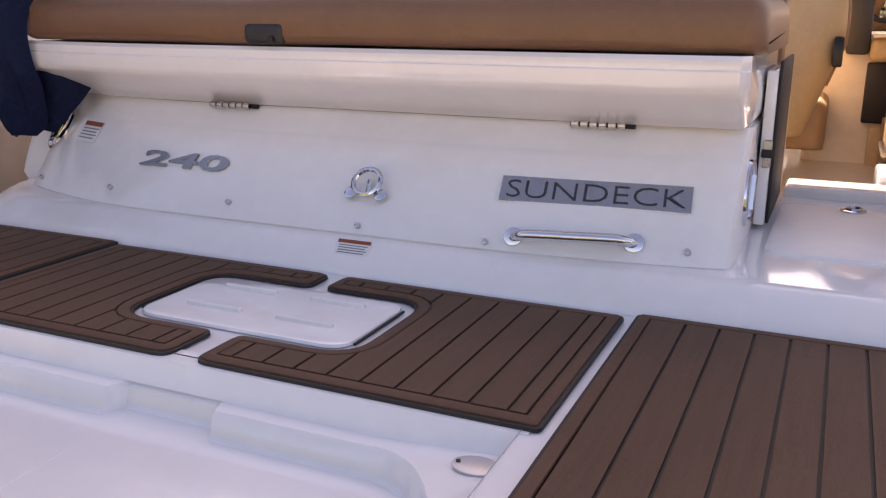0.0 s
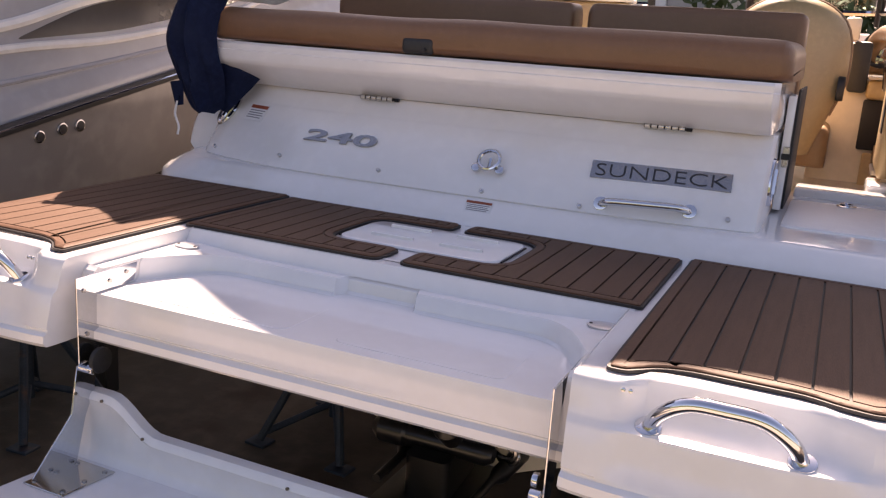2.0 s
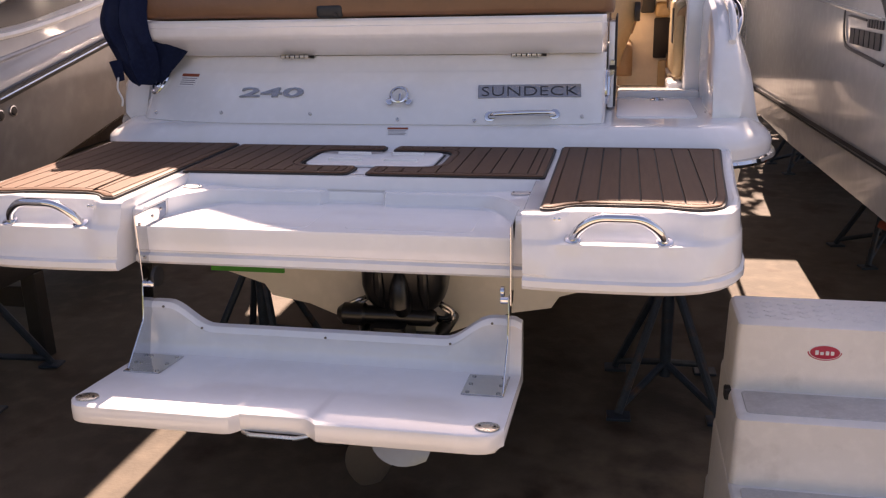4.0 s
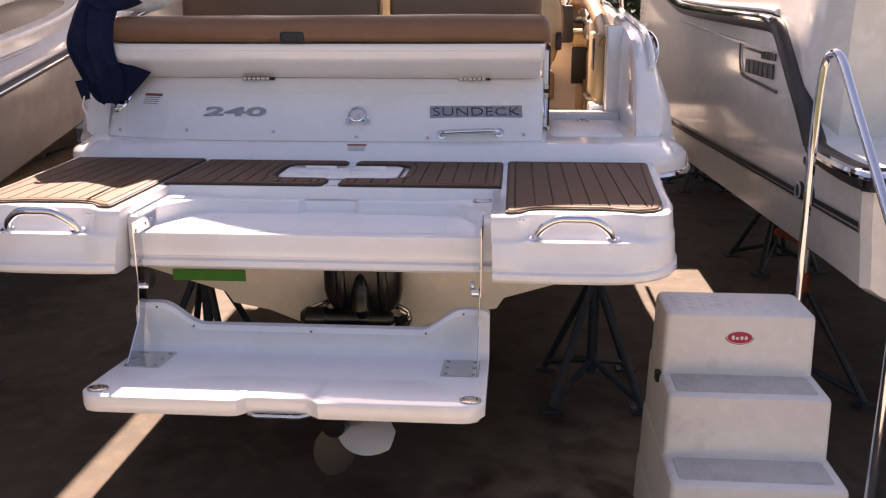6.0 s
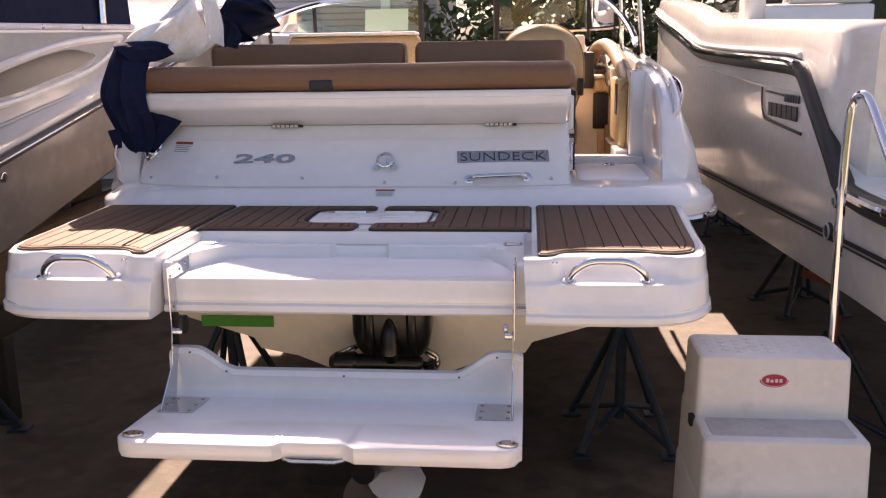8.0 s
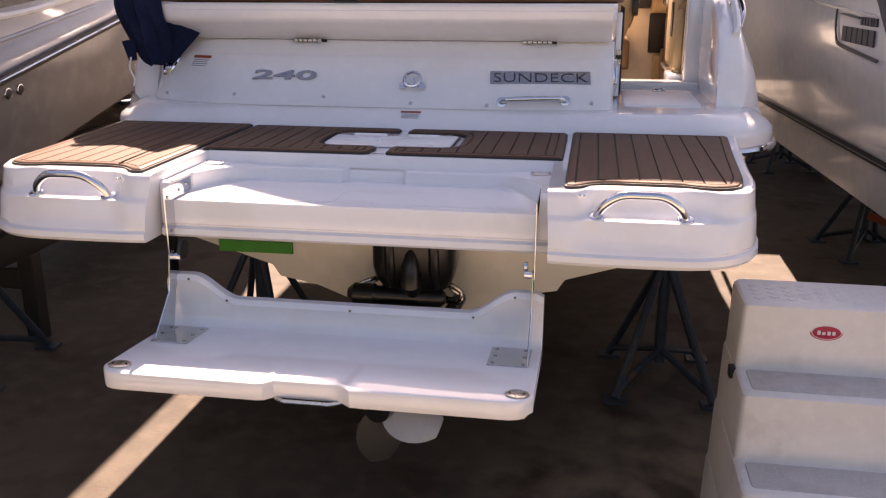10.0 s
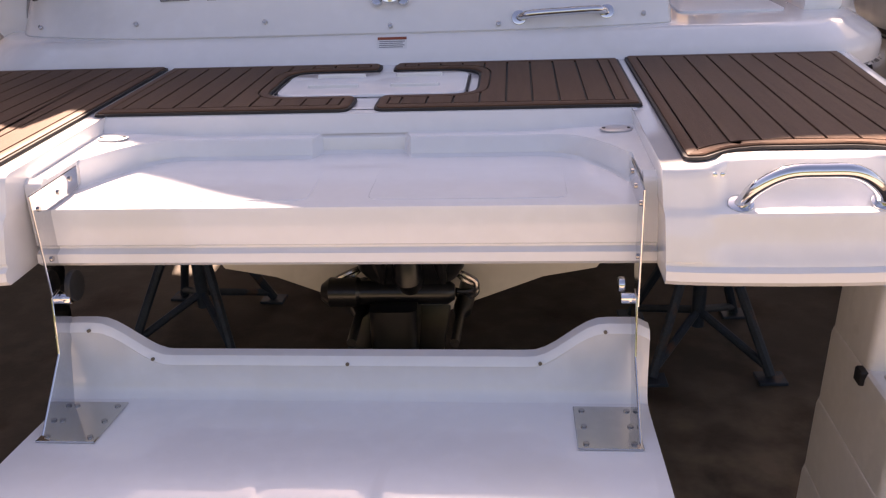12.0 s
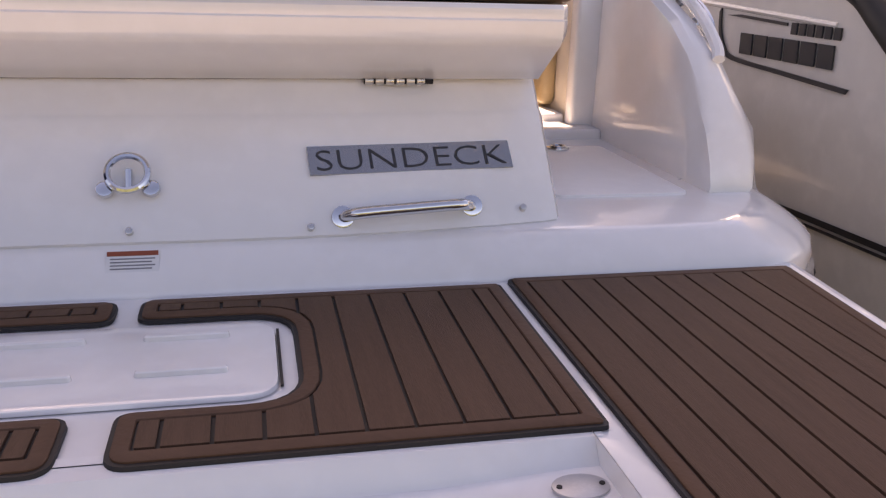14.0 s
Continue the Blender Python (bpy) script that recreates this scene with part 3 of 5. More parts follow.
# recessed step tray between the platform's arms
def tray_section(x):
    a = abs(x - 0.014)
    ledge = 0.0 if a < 0.090 else min(1.0, (a - 0.090) / 0.014)
    corner = min(1.0, max(0.0, (a - 0.36) / 0.17))
    side = min(1.0, max(0.0, (a - 0.5365) / 0.003))
    back = -0.520 - 0.034 * ledge - 0.165 * corner ** 2.4 - 0.2 * side
    shelf = -0.049 + 0.010 * corner
    floor = -0.088
    y1 = max(-0.832, back)
    fl = floor + (shelf - floor) * side
    prof = [(-0.450, -0.0085), (-0.494, -0.0105), (-0.502, -0.022), (-0.508, shelf + 0.006), (-0.512 - 0.001 * ledge, shelf)]
    prof += [(y1 + 0.012 + 0.004 * (1 - ledge), shelf - 0.001 * (1 - ledge)), (y1 + 0.004, shelf - 0.008), (y1 - 0.002, fl + 0.006), (y1 - 0.010, fl)]
    prof += [(min(y1 - 0.012, -0.60), fl - 0.001), (min(y1 - 0.014, -0.72), fl - 0.002), (-0.847, fl - 0.003), (-0.850, fl - 0.012), (-0.852, -0.160), (-0.846, -0.165), (-0.846, -0.169), (-0.860, -0.175),
             (-0.862, -0.192), (-0.852, -0.201), (-0.5, -0.201)]
    return [(x, y, z) for y, z in prof]


tx = sorted({round(v, 4) for v in list(np.linspace(-0.558, 0.586, 64)) + [0.014 + s * q for s in (1, -1) for q in (0.088, 0.092, 0.098, 0.104, 0.50, 0.515, 0.525, 0.532, 0.5365, 0.538, 0.5395)]})
tray = part("step_tray", loft([tray_section(x) for x in tx]), GEL, boat)
mat_plan = lambda x0, x1: rounded([(x0, -0.815), (x1, -0.815), (x1, -0.60), (x0, -0.60)], 0.03)
for x0, x1 in ((-0.40, -0.045), (0.062, 0.43)):
    plan = mat_plan(x0, x1)
    part("tread_pad", loft([[(x, y, -0.0925) for x, y in plan], [(x, y, -0.0893) for x, y in inset(plan, 0.003)]]), GEL, tray)
for x, y in ((0.538, -0.552), (-0.515, -0.560)):
    cap = part("oval_cap", disc((x, y, -0.0375), (0, 0, 1), 0.033, 0.004, 28, 0.001, 0.72), SATIN, tray, "brushed steel oval cap")
    for s in (-1, 1):
        part("screw", disc((x + 0.025 * s, y, -0.0355), (0, 0, 1), 0.0035, 0.003, 8), BLACK, cap)


# ---- teak-look deck panels, plank by plank ----
def plan_at(raw, radii, d, n=4):
    """The outline shrunk by d, its corner rounding kept parallel."""
    out = []
    k = len(raw)
    for i in range(k):
        a, b, c = (Vector(raw[(i + j) % k]) for j in (-1, 0, 1))
        turn = (b - a).x * (c - b).y - (b - a).y * (c - b).x
        out.append(max(0.003, radii[i] - d) if turn > 0 else radii[i] + d)
    return rounded(inset(raw, d), out, n)


def no_spikes(poly):
    """Drops repeated points and the thin spikes that cutting leaves."""
    p = [Vector(q) for q in poly]
    i = 0
    while i < len(p) and len(p) > 3:
        a, b, c = p[i - 1], p[i], p[(i + 1) % len(p)]
        u, v = b - a, c - b
        if u.length < 0.0004 or (u.dot(v) < 0 and abs(u.x * v.y - u.y * v.x) < 1e-7):
            p.pop(i)
            i = 0
        else:
            i += 1
    return [tuple(q) for q in p]


def deck_panel(raw, radii, lines, split=None, n=4):
    """A foam panel: black base, brown border and separate planks between dark grooves."""
    at = lambda d: plan_at(raw, radii, d, n)
    base = part("deck_panel", loft([[(x, y, -0.010) for x, y in at(0.0)], [(x, y, -0.0045) for x, y in at(0.001)]]), BLACK, boat, "brown teak-look foam deck panel with black grooves")
    bm = bmesh.new()
    rings = [[bm.verts.new((x, y, z)) for x, y in at(d)] for d, z in ((0.007, -0.006), (0.007, -0.002), (0.010, 0.0), (0.026, 0.0), (0.0275, -0.002), (0.0275, -0.006))]
    for a, b in zip(rings, rings[1:]):
        for i in range(len(a)):
            bm.faces.new((a[i], a[(i + 1) % len(a)], b[(i + 1) % len(a)], b[i]))
    part("panel_border", bm, TEAK_EDGE, base)
    inner = at(0.031)
    lo, hi = min(p[0] for p in inner), max(p[0] for p in inner)
    edges = [lo - 0.01] + [x for x in lines if lo + 0.006 < x < hi - 0.006] + [hi + 0.01]
    for x0, x1 in zip(edges, edges[1:]):
        strip = clip_poly(clip_poly(inner, 1, 0, x0 + 0.0026), -1, 0, -x1 + 0.0026)
        cut_here = split and split[1] < (x0 + x1) / 2 < split[2]
        for piece in ([clip_poly(strip, 0, 1, split[0]), clip_poly(strip, 0, -1, -split[0])] if cut_here else [strip]):
            tidy = no_spikes(piece)
            area = sum(a[0] * b[1] - b[0] * a[1] for a, b in zip(tidy, tidy[1:] + tidy[:1])) / 2
            if len(tidy) < 3 or area < 0.00008:
                continue
            part("plank", loft([[(x, y, -0.006) for x, y in tidy], [(x, y, 0.0) for x, y in tidy]]), TEAK, base, smooth=False)
    return base


side_raw = [(0.617, -0.858), (0.652, -0.858), (0.70, -0.815), (0.750, -0.800), (0.925, -0.800), (0.975, -0.818), (1.030, -0.826), (1.085, -0.800), (1.106, -0.70), (1.130, -0.35), (1.160, 0.022), (0.617, 0.022)]
side_r = [0.012, 0.012, 0.02, 0.02, 0.02, 0.02, 0.02, 0.03, 0.04, 0.02, 0.012, 0.012]
side_lines = [0.7075 + 0.0566 * k for k in range(7)]
centre_raw = [(0.030, -0.486), (0.600, -0.486), (0.600, 0.0), (0.022, 0.0), (0.022, -0.086), (0.246, -0.086), (0.246, -0.364), (0.030, -0.364)]
centre_r = [0.03, 0.012, 0.012, 0.025, 0.025, 0.07, 0.07, 0.025]
centre_lines = [0.5435 - 0.0572 * k for k in range(9)][::-1]
deck_panel(side_raw, side_r, side_lines)
deck_panel(mirror(side_raw), side_r[::-1], [0.012 - x for x in side_lines][::-1])
deck_panel(centre_raw, centre_r, centre_lines, (-0.225, 0.0, 0.30), 6)
deck_panel(mirror(centre_raw), centre_r[::-1], [0.012 - x for x in centre_lines][::-1], (-0.225, -0.30, 0.02), 6)

# white hatch between the two middle panels, with four raised ribs
lid_plan = rounded([(-0.222, -0.345), (0.222, -0.345), (0.222, -0.105), (-0.222, -0.105)], 0.05, 6)
deck_lid = part("deck_hatch", loft([[(x, y, -0.010) for x, y in lid_plan], [(x, y, -0.0045) for x, y in inset(lid_plan, 0.002)], [(x, y, -0.003) for x, y in inset(lid_plan, 0.006)]]), GEL, boat)
part("hatch_gap", box(0.2225, 0.2265, -0.315, -0.135, -0.0098, -0.0062), BLACK, deck_lid, smooth=False)
part("hatch_gap", box(-0.2265, -0.2225, -0.315, -0.135, -0.0098, -0.0062), BLACK, deck_lid, smooth=False)
for x0, x1 in ((-0.155, -0.033), (0.041, 0.158)):
    for y in (-0.160, -0.272):
        plan = rounded([(x0, y - 0.006), (x1, y - 0.006), (x1, y + 0.006), (x0, y + 0.006)], 0.0055, 3)
        part("hatch_rib", loft([[(x, yy, -0.0035) for x, yy in plan], [(x, yy, 0.003) for x, yy in inset(plan, 0.0012)], [(x, yy, 0.0045) for x, yy in inset(plan, 0.003)]]), GEL, deck_lid)

# ---- fold-down lower step ----
sx0, sx1 = -0.545, 0.575


def step_front(x):
    """The step's front edge, with the shallow notch in its middle."""
    a = abs(x - 0.010)
    t = min(1.0, max(0.0, (a - 0.085) / 0.030))
    t = t * t * (3 - 2 * t)
    end = max(0.0, a - 0.50) / 0.06
    return -1.272 - 0.030 * t + 0.03 * end * end


def step_back(x):
    a = abs(x - 0.015)
    t = min(1.0, max(0.0, (a - 0.345) / 0.135))
    t = t * t * (3 - 2 * t)
    end = max(0.0, a - 0.53) / 0.03
    return -0.380 + 0.070 * t - 0.012 * end * end


def tilted(bm):
    """The step's floor rises slightly towards its front edge."""
    for v in bm.verts:
        v.co.z += max(0.0, -0.92 - v.co.y) * 0.085
    return bm


rings = []
for x in np.linspace(sx0, sx1, 61):
    f, b = step_front(x), step_back(x)
    e = min(x - sx0, sx1 - x)
    w = 0.012 * max(0.0, 1 - e / 0.012)
    f += w
    rings.append([(x, y, z) for y, z in (
        (f + 0.004, -0.516 + w), (f, -0.508), (f, -0.478), (f + 0.003, -0.470), (f + 0.010, -0.466), (-1.10, -0.465), (-0.93, -0.465), (-0.905, -0.462), (-0.895, -0.452), (-0.888, -0.430), (-0.884, b - 0.020),
        (-0.886, b - 0.016), (-0.882, b - 0.006), (-0.876, b), (-0.852, b + 0.001), (-0.845, b - 0.008), (-0.845, -0.516 + w))])
step = part("fold_down_step", tilted(loft(rings)), GEL, boat, "white fold-down boarding step on steel straps")
part("step_grip", tilted(tube([(-0.075, -1.268, -0.518), (-0.05, -1.284, -0.519), (0.07, -1.284, -0.519), (0.095, -1.268, -0.518)], 0.006, 8)), BRUSHED, step)
for x in (-0.505, 0.535):
    cap = part("oval_cap", tilted(disc((x, -1.252, -0.463), (0, 0, 1), 0.030, 0.005, 26, 0.0015, 0.85)), BRUSHED, step, "brushed steel oval cap")
    for s in (-1, 1):
        part("screw", tilted(disc((x + 0.018 * s, -1.252, -0.4600), (0, 0, 1), 0.003, 0.003, 8)), BLACK, cap)
for x in (-0.475, -0.360, 0.017, 0.378, 0.495):
    part("screw", disc((x, -0.8865, step_back(x) - 0.012), (0, -1, 0.3), 0.0036, 0.004, 8), DARK_SCREW, step)
for side, x0, x1 in ((1, 0.437, 0.548), (-1, -0.520, -0.410)):
    pl = part("hinge_plate", tilted(box(x0, x1, -1.062, -0.915, -0.465, -0.461, 0.0015, 1)), MIRROR, step, "brushed steel hinge plate")
    for x in (x0 + 0.015, x1 - 0.015):
        for y in (-1.045, -0.988, -0.932):
            part("screw", tilted(disc((x, y, -0.460), (0, 0, 1), 0.0055, 0.003, 10)), CHROME_GREY, pl)
    sx = 0.5435 if side > 0 else -0.5155
    strap = prism([(-1.045, -0.453), (-0.925, -0.463), (-0.895, -0.36), (-0.868, -0.31), (-0.862, -0.262), (-0.885, -0.235), (-0.915, -0.240), (-0.925, -0.29), (-0.935, -0.345)], -0.002, 0.002)
    bmesh.ops.transform(strap, matrix=Matrix(((0, 0, 1, sx), (1, 0, 0, 0), (0, 1, 0, 0), (0, 0, 0, 1))), verts=strap.verts)
    part("strap", bevelled(strap, 0.001, 1), STEEL, step, "polished steel strap")
    bx = sx + 0.0045 * side
    br = prism([(-0.905, -0.044), (-0.725, -0.044), (-0.735, -0.085), (-0.842, -0.10), (-0.846, -0.215), (-0.868, -0.262), (-0.905, -0.262), (-0.905, -0.044)][:-1], -0.002, 0.002)
    bmesh.ops.transform(br, matrix=Matrix(((0, 0, 1, bx), (1, 0, 0, 0), (0, 1, 0, 0), (0, 0, 0, 1))), verts=br.verts)
    brk = part("arm_bracket", bevelled(br, 0.001, 1), STEEL, boat, "polished steel bracket of the folding step")
    for y, z in ((-0.76, -0.060), (-0.81, -0.070), (-0.885, -0.075), (-0.88, -0.175)):
        part("screw", disc((bx - 0.003 * side, y, z), (-side, 0, 0), 0.005, 0.004, 10), CHROME_GREY, brk)
    part("pivot_bolt", disc((sx - 0.010 * side, -0.890, -0.252), (1, 0, 0), 0.011, 0.030, 6, 0.002), STEEL, brk)
    part("bump_stop", disc((sx - 0.022 * side, -0.868, -0.235), (1, 0, 0), 0.030 if side < 0 else 0.014, 0.012, 18, 0.003), RUBBER if side < 0 else STEEL, brk)


# ---- cockpit sides, seats and helm ----
def coaming(side):
    """The gunwale that rises from the stern shelf and runs forward."""
    rows = [(0.315, 0.075), (0.330, 0.13), (0.36, 0.195), (0.42, 0.275), (0.50, 0.345), (0.60, 0.408), (0.72, 0.455), (0.9, 0.490), (1.2, 0.52), (1.7, 0.565), (2.3, 0.62), (3.0, 0.66), (3.8, 0.66), (4.6, 0.64)]
    rings = []
    for y, top in rows:
        lean = min(1.0, (top - 0.06) / 0.4)
        taper = 1.0 if y < 3 else 1 - 0.14 * ((y - 3) / 1.6) ** 2
        foot = 0.06 if y < 1 else -0.2
        w = min(1.0, (y - 0.30) / 0.12)
        pts = [(1.150, foot), (1.152, top - 0.05 * lean), (1.160, top - 0.012), (1.178, top), (1.215, top - 0.004), (1.245, top - 0.030 * lean - 0.004), (1.245 + 0.055 * w, 0.06 + (top - 0.06) * 0.55), (1.230 + 0.095 * w, 0.055), (1.19 + 0.150 * w, 0.02), (1.19 + 0.155 * w, -0.05)]
        rings.append([(side * x * taper + (0.004 if side < 0 else 0), y, z) for x, z in pts])
    return part("coaming", loft(rings), GEL, boat)


star = coaming(1)
port = coaming(-1)
for y, z, x in ((1.02, 0.26, 1.146), (0.375, 0.115, 1.16)):
    part("strike_stud", disc((x, y, z), (-1, 0, 0), 0.011, 0.016, 8, 0.003), STEEL, star)
cleat_path = smooth_path([(1.248, 0.56, 0.352), (1.262, 0.60, 0.398), (1.266, 0.68, 0.440), (1.256, 0.76, 0.466), (1.238, 0.80, 0.478)], 5)
cleat = part("side_cleat", tube(cleat_path, 0.010, 10, flat=0.7), STEEL, star, "chrome mooring cleat on the gunwale")
for y, z in ((0.63, 0.402), (0.72, 0.442)):
    part("cleat_foot", tube([(1.226, y, z - 0.015), (1.262, y, z + 0.008)], 0.011, 10), STEEL, cleat)
lip = [(1.222, 0.47, 0.325), (1.230, 0.50, 0.352), (1.232, 0.60, 0.418), (1.230, 0.72, 0.464), (1.226, 0.9, 0.499), (1.222, 1.2, 0.528), (1.222, 1.7, 0.572)]
part("gunwale_lip", tube(smooth_path(lip, 5), 0.014, 8), GEL, star)
part("door_jamb", box(1.085, 1.165, 1.00, 1.06, 0.04, 0.50, 0.012, 3), GEL, boat)
part("door_sill", box(0.80, 1.15, 0.92, 1.06, 0.05, 0.088, 0.010, 3), GEL, boat)
part("cockpit_sole", box(-1.15, 1.15, 1.061, 4.4, -0.22, -0.20), BEIGE, boat, "beige cockpit floor")
part("side_liner", box(1.09, 1.149, 1.061, 3.6, -0.20, 0.50, 0.01, 2), BEIGE, boat, "beige cockpit side liner")
part("side_liner", box(-1.149, -1.09, 1.061, 3.6, -0.20, 0.50, 0.01, 2), BEIGE, boat)
arm = part("arm_bolster", box(1.045, 1.09, 1.15, 1.62, 0.12, 0.46, 0.018, 3), VINYL_TAN, boat, "tan padded side bolster")
part("bolster_slot", box(1.040, 1.0465, 1.24, 1.34, 0.27, 0.43, 0.003, 1), BLACK, arm)
part("bolster_top", tube(smooth_path([(0.985, 2.30, 0.50), (1.0, 2.22, 0.60), (1.04, 2.06, 0.635), (1.075, 1.85, 0.60), (1.09, 1.55, 0.53), (1.095, 1.30, 0.46), (1.095, 1.15, 0.40)], 5), 0.042, 12), VINYL_ORANGE, boat, "caramel padded bolster roll")
part("side_step", box(1.02, 1.089, 1.062, 1.28, 0.05, 0.11, 0.01, 2), GEL, boat)
for y0, y1, z0, z1 in ((1.62, 1.88, 0.10, 0.34), (1.95, 2.10, -0.08, 0.16)):
    pk = part("liner_pocket", box(1.055, 1.089, y0, y1, z0, z1, 0.006, 2), VINYL_ORANGE, boat, "caramel side pocket")
    part("pocket_lip", box(1.045, 1.09, y0 - 0.01, y1 + 0.01, z0 - 0.02, z0 - 0.001, 0.004, 1), BEIGE, pk)
for x0, x1 in ((-1.0, -0.02), (0.03, 0.762)):
    part("bench_backrest", pad(x0, x1, 0.90, 1.06, 0.30, 0.655, 0.03, 0.0, 24), VINYL_BROWN, boat, "brown vinyl bench backrest")
part("bench_base", box(-1.05, 0.765, 0.861, 1.5, -0.2, 0.28, 0.01, 2), BEIGE, boat)

# helm seat: tall tan bucket with a caramel side
seat_rings = []
for t in 1 - (1 - np.linspace(0, 1, 15)) ** 2:
    z = 0.12 + 0.63 * t
    w = 0.25 * math.sqrt(max(0.02, 1 - max(0, (t - 0.58) / 0.44) ** 3.4)) * (0.93 + 0.07 * math.sin(t * 3))
    if t < 0.5:
        w *= 0.62 + 0.76 * t
    d = 0.065 * math.sqrt(max(0.15, 1 - max(0, (t - 0.85) / 0.16) ** 2))
    cy = 1.72 + 0.10 * t
    seat_rings.append([(0.655 + w * math.copysign(abs(math.cos(a)) ** 0.6, math.cos(a)), cy + d * math.copysign(abs(math.sin(a)) ** 0.7, math.sin(a)) - 0.05 * math.cos(a) ** 2 * -1, z) for a in np.linspace(0, math.tau, 28, endpoint=False)])
helm = part("helm_seat", loft(seat_rings), VINYL_TAN, boat, "tan vinyl helm bucket seat")
rim = [Vector(max(q, key=lambda p: p[0])) for q in seat_rings[2:]] + [Vector(min(q, key=lambda p: p[0])) for q in seat_rings[:1:-1]]
part("seat_piping", tube([p + Vector((0, -0.01, 0)) for p in rim], 0.007, 6), VINYL_ORANGE, helm)
part("seat_cushion", pad(0.36, 0.87, 1.80, 2.25, 0.06, 0.24, 0.04, 0, 14), VINYL_ORANGE, helm)
part("seat_post", tube([(0.61, 2.0, -0.2), (0.61, 2.0, 0.08)], 0.05, 12), STEEL, helm)
part("seat_knob", disc((0.885, 1.76, 0.40), (1, 0, 0), 0.05, 0.03, 18, 0.006), RUBBER, helm)

console = part("helm_console", box(0.79, 1.089, 2.15, 2.75, -0.20, 0.44, 0.02, 3), BEIGE, boat, "beige helm console with a dark foot well")
part("dash_hood", pad(0.55, 1.08, 2.30, 2.9, 0.46, 0.60, 0.05, 0, 12), VINYL_ORANGE, console)
part("instrument_pod", box(0.905, 0.985, 2.08, 2.149, 0.38, 0.60, 0.015, 2), RUBBER, console)
part("instrument_face", box(0.86, 0.925, 2.09, 2.16, 0.60, 0.70, 0.012, 2), BEIGE, console)
part("foot_well", box(0.985, 1.078, 2.13, 2.149, 0.13, 0.352, 0.008, 2), BLACK, console)
part("lower_panel", box(1.015, 1.088, 2.10, 2.149, -0.12, 0.12, 0.012, 2), VINYL_TAN, console)
part("glove_panel", box(0.985, 1.07, 2.08, 2.149, 0.355, 0.44, 0.025, 3), VINYL_TAN, console)
part("switch_shelf", box(0.99, 1.07, 2.04, 2.148, 0.442, 0.452, 0.003, 1), BEIGE, console)
wheel = part("steering_wheel", tube([(1.025 + 0.075 * math.cos(a), 2.20 - 0.06 * math.cos(a), 0.575 + 0.075 * math.sin(a)) for a in np.linspace(0, math.tau, 30)], 0.011, 8), RUBBER, boat, "black steering wheel with chrome spokes")
for a in (0.3, 2.4, 4.5):
    part("spoke", tube([(1.025, 2.21, 0.575), (1.025 + 0.068 * math.cos(a), 2.20 - 0.055 * math.cos(a), 0.575 + 0.068 * math.sin(a))], 0.009, 6), STEEL, wheel)
part("throttle", tube(smooth_path([(1.06, 2.0, 0.40), (1.05, 1.98, 0.48), (1.04, 1.95, 0.52), (1.0, 1.95, 0.53)], 4), 0.014, 8), STEEL, boat, "chrome throttle lever")
part("port_lounge_back", pad(-0.95, -0.10, 2.15, 2.32, 0.2, 0.72, 0.04, 0, 14), VINYL_TAN, boat, "tan vinyl port lounge back")
part("port_lounge_cap", box(-0.93, -0.12, 2.13, 2.34, 0.722, 0.742, 0.008, 2), LINING, boat)
part("port_console", box(-1.09, -0.2, 2.5, 3.0, -0.2, 0.62, 0.03, 3), GEL, boat)

# windscreen: side glass sweeps aft, two front panes beside the open walk-through
ws = [(-1.17, 1.75, 0.64), (-1.17, 2.1, 0.74), (-1.12, 2.5, 0.855), (-0.92, 2.8, 0.955), (-0.60, 2.93, 1.0), (-0.185, 2.95, 1.01)]
ws_r = [(0.353, 2.95, 1.0), (0.70, 2.93, 1.0), (0.99, 2.8, 0.985), (1.12, 2.5, 0.89), (1.18, 2.1, 0.76), (1.19, 1.75, 0.66)]
for tops, span in ((ws, 1), (ws_r, -1)):
    frame_top = smooth_path(tops, 5)
    ob = part("windscreen_frame", join(tube(frame_top, 0.020, 8), tube([(p.x * 1.005, p.y + 0.05, min(0.755, p.z - 0.03)) for p in frame_top], 0.014, 6)), STEEL, boat, "bright aluminium windscreen frame")
    part("pane", loft([[(p.x, p.y, p.z) for p in frame_top], [(p.x * 1.005, p.y + 0.05, min(0.755, p.z - 0.03)) for p in frame_top]], False, False), GLASS, ob)
    for i in (9, 15):
        p = frame_top[i if span > 0 else len(frame_top) - 1 - i]
        part("mullion", tube([p, (p.x * 1.005, p.y + 0.05, 0.69)], 0.013, 6), BLACK, ob)
    p = frame_top[-1 if span > 0 else 0]
    part("door_post", tube([p, (p.x, p.y + 0.05, 0.69)], 0.022, 6), BLACK, ob)
part("foredeck", box(-1.0, 1.0, 3.05, 4.6, 0.55, 0.66, 0.03, 2), GEL, boat)
part("chart_sheet", prism([(-0.62, 0), (-0.30, 0), (-0.30, 0.16), (-0.62, 0.16)], 0, 0.002), PAPER, boat, "white paper sheet behind the windscreen").matrix_basis = pose(0, 3.12, 0.78, 75, 0, 0)

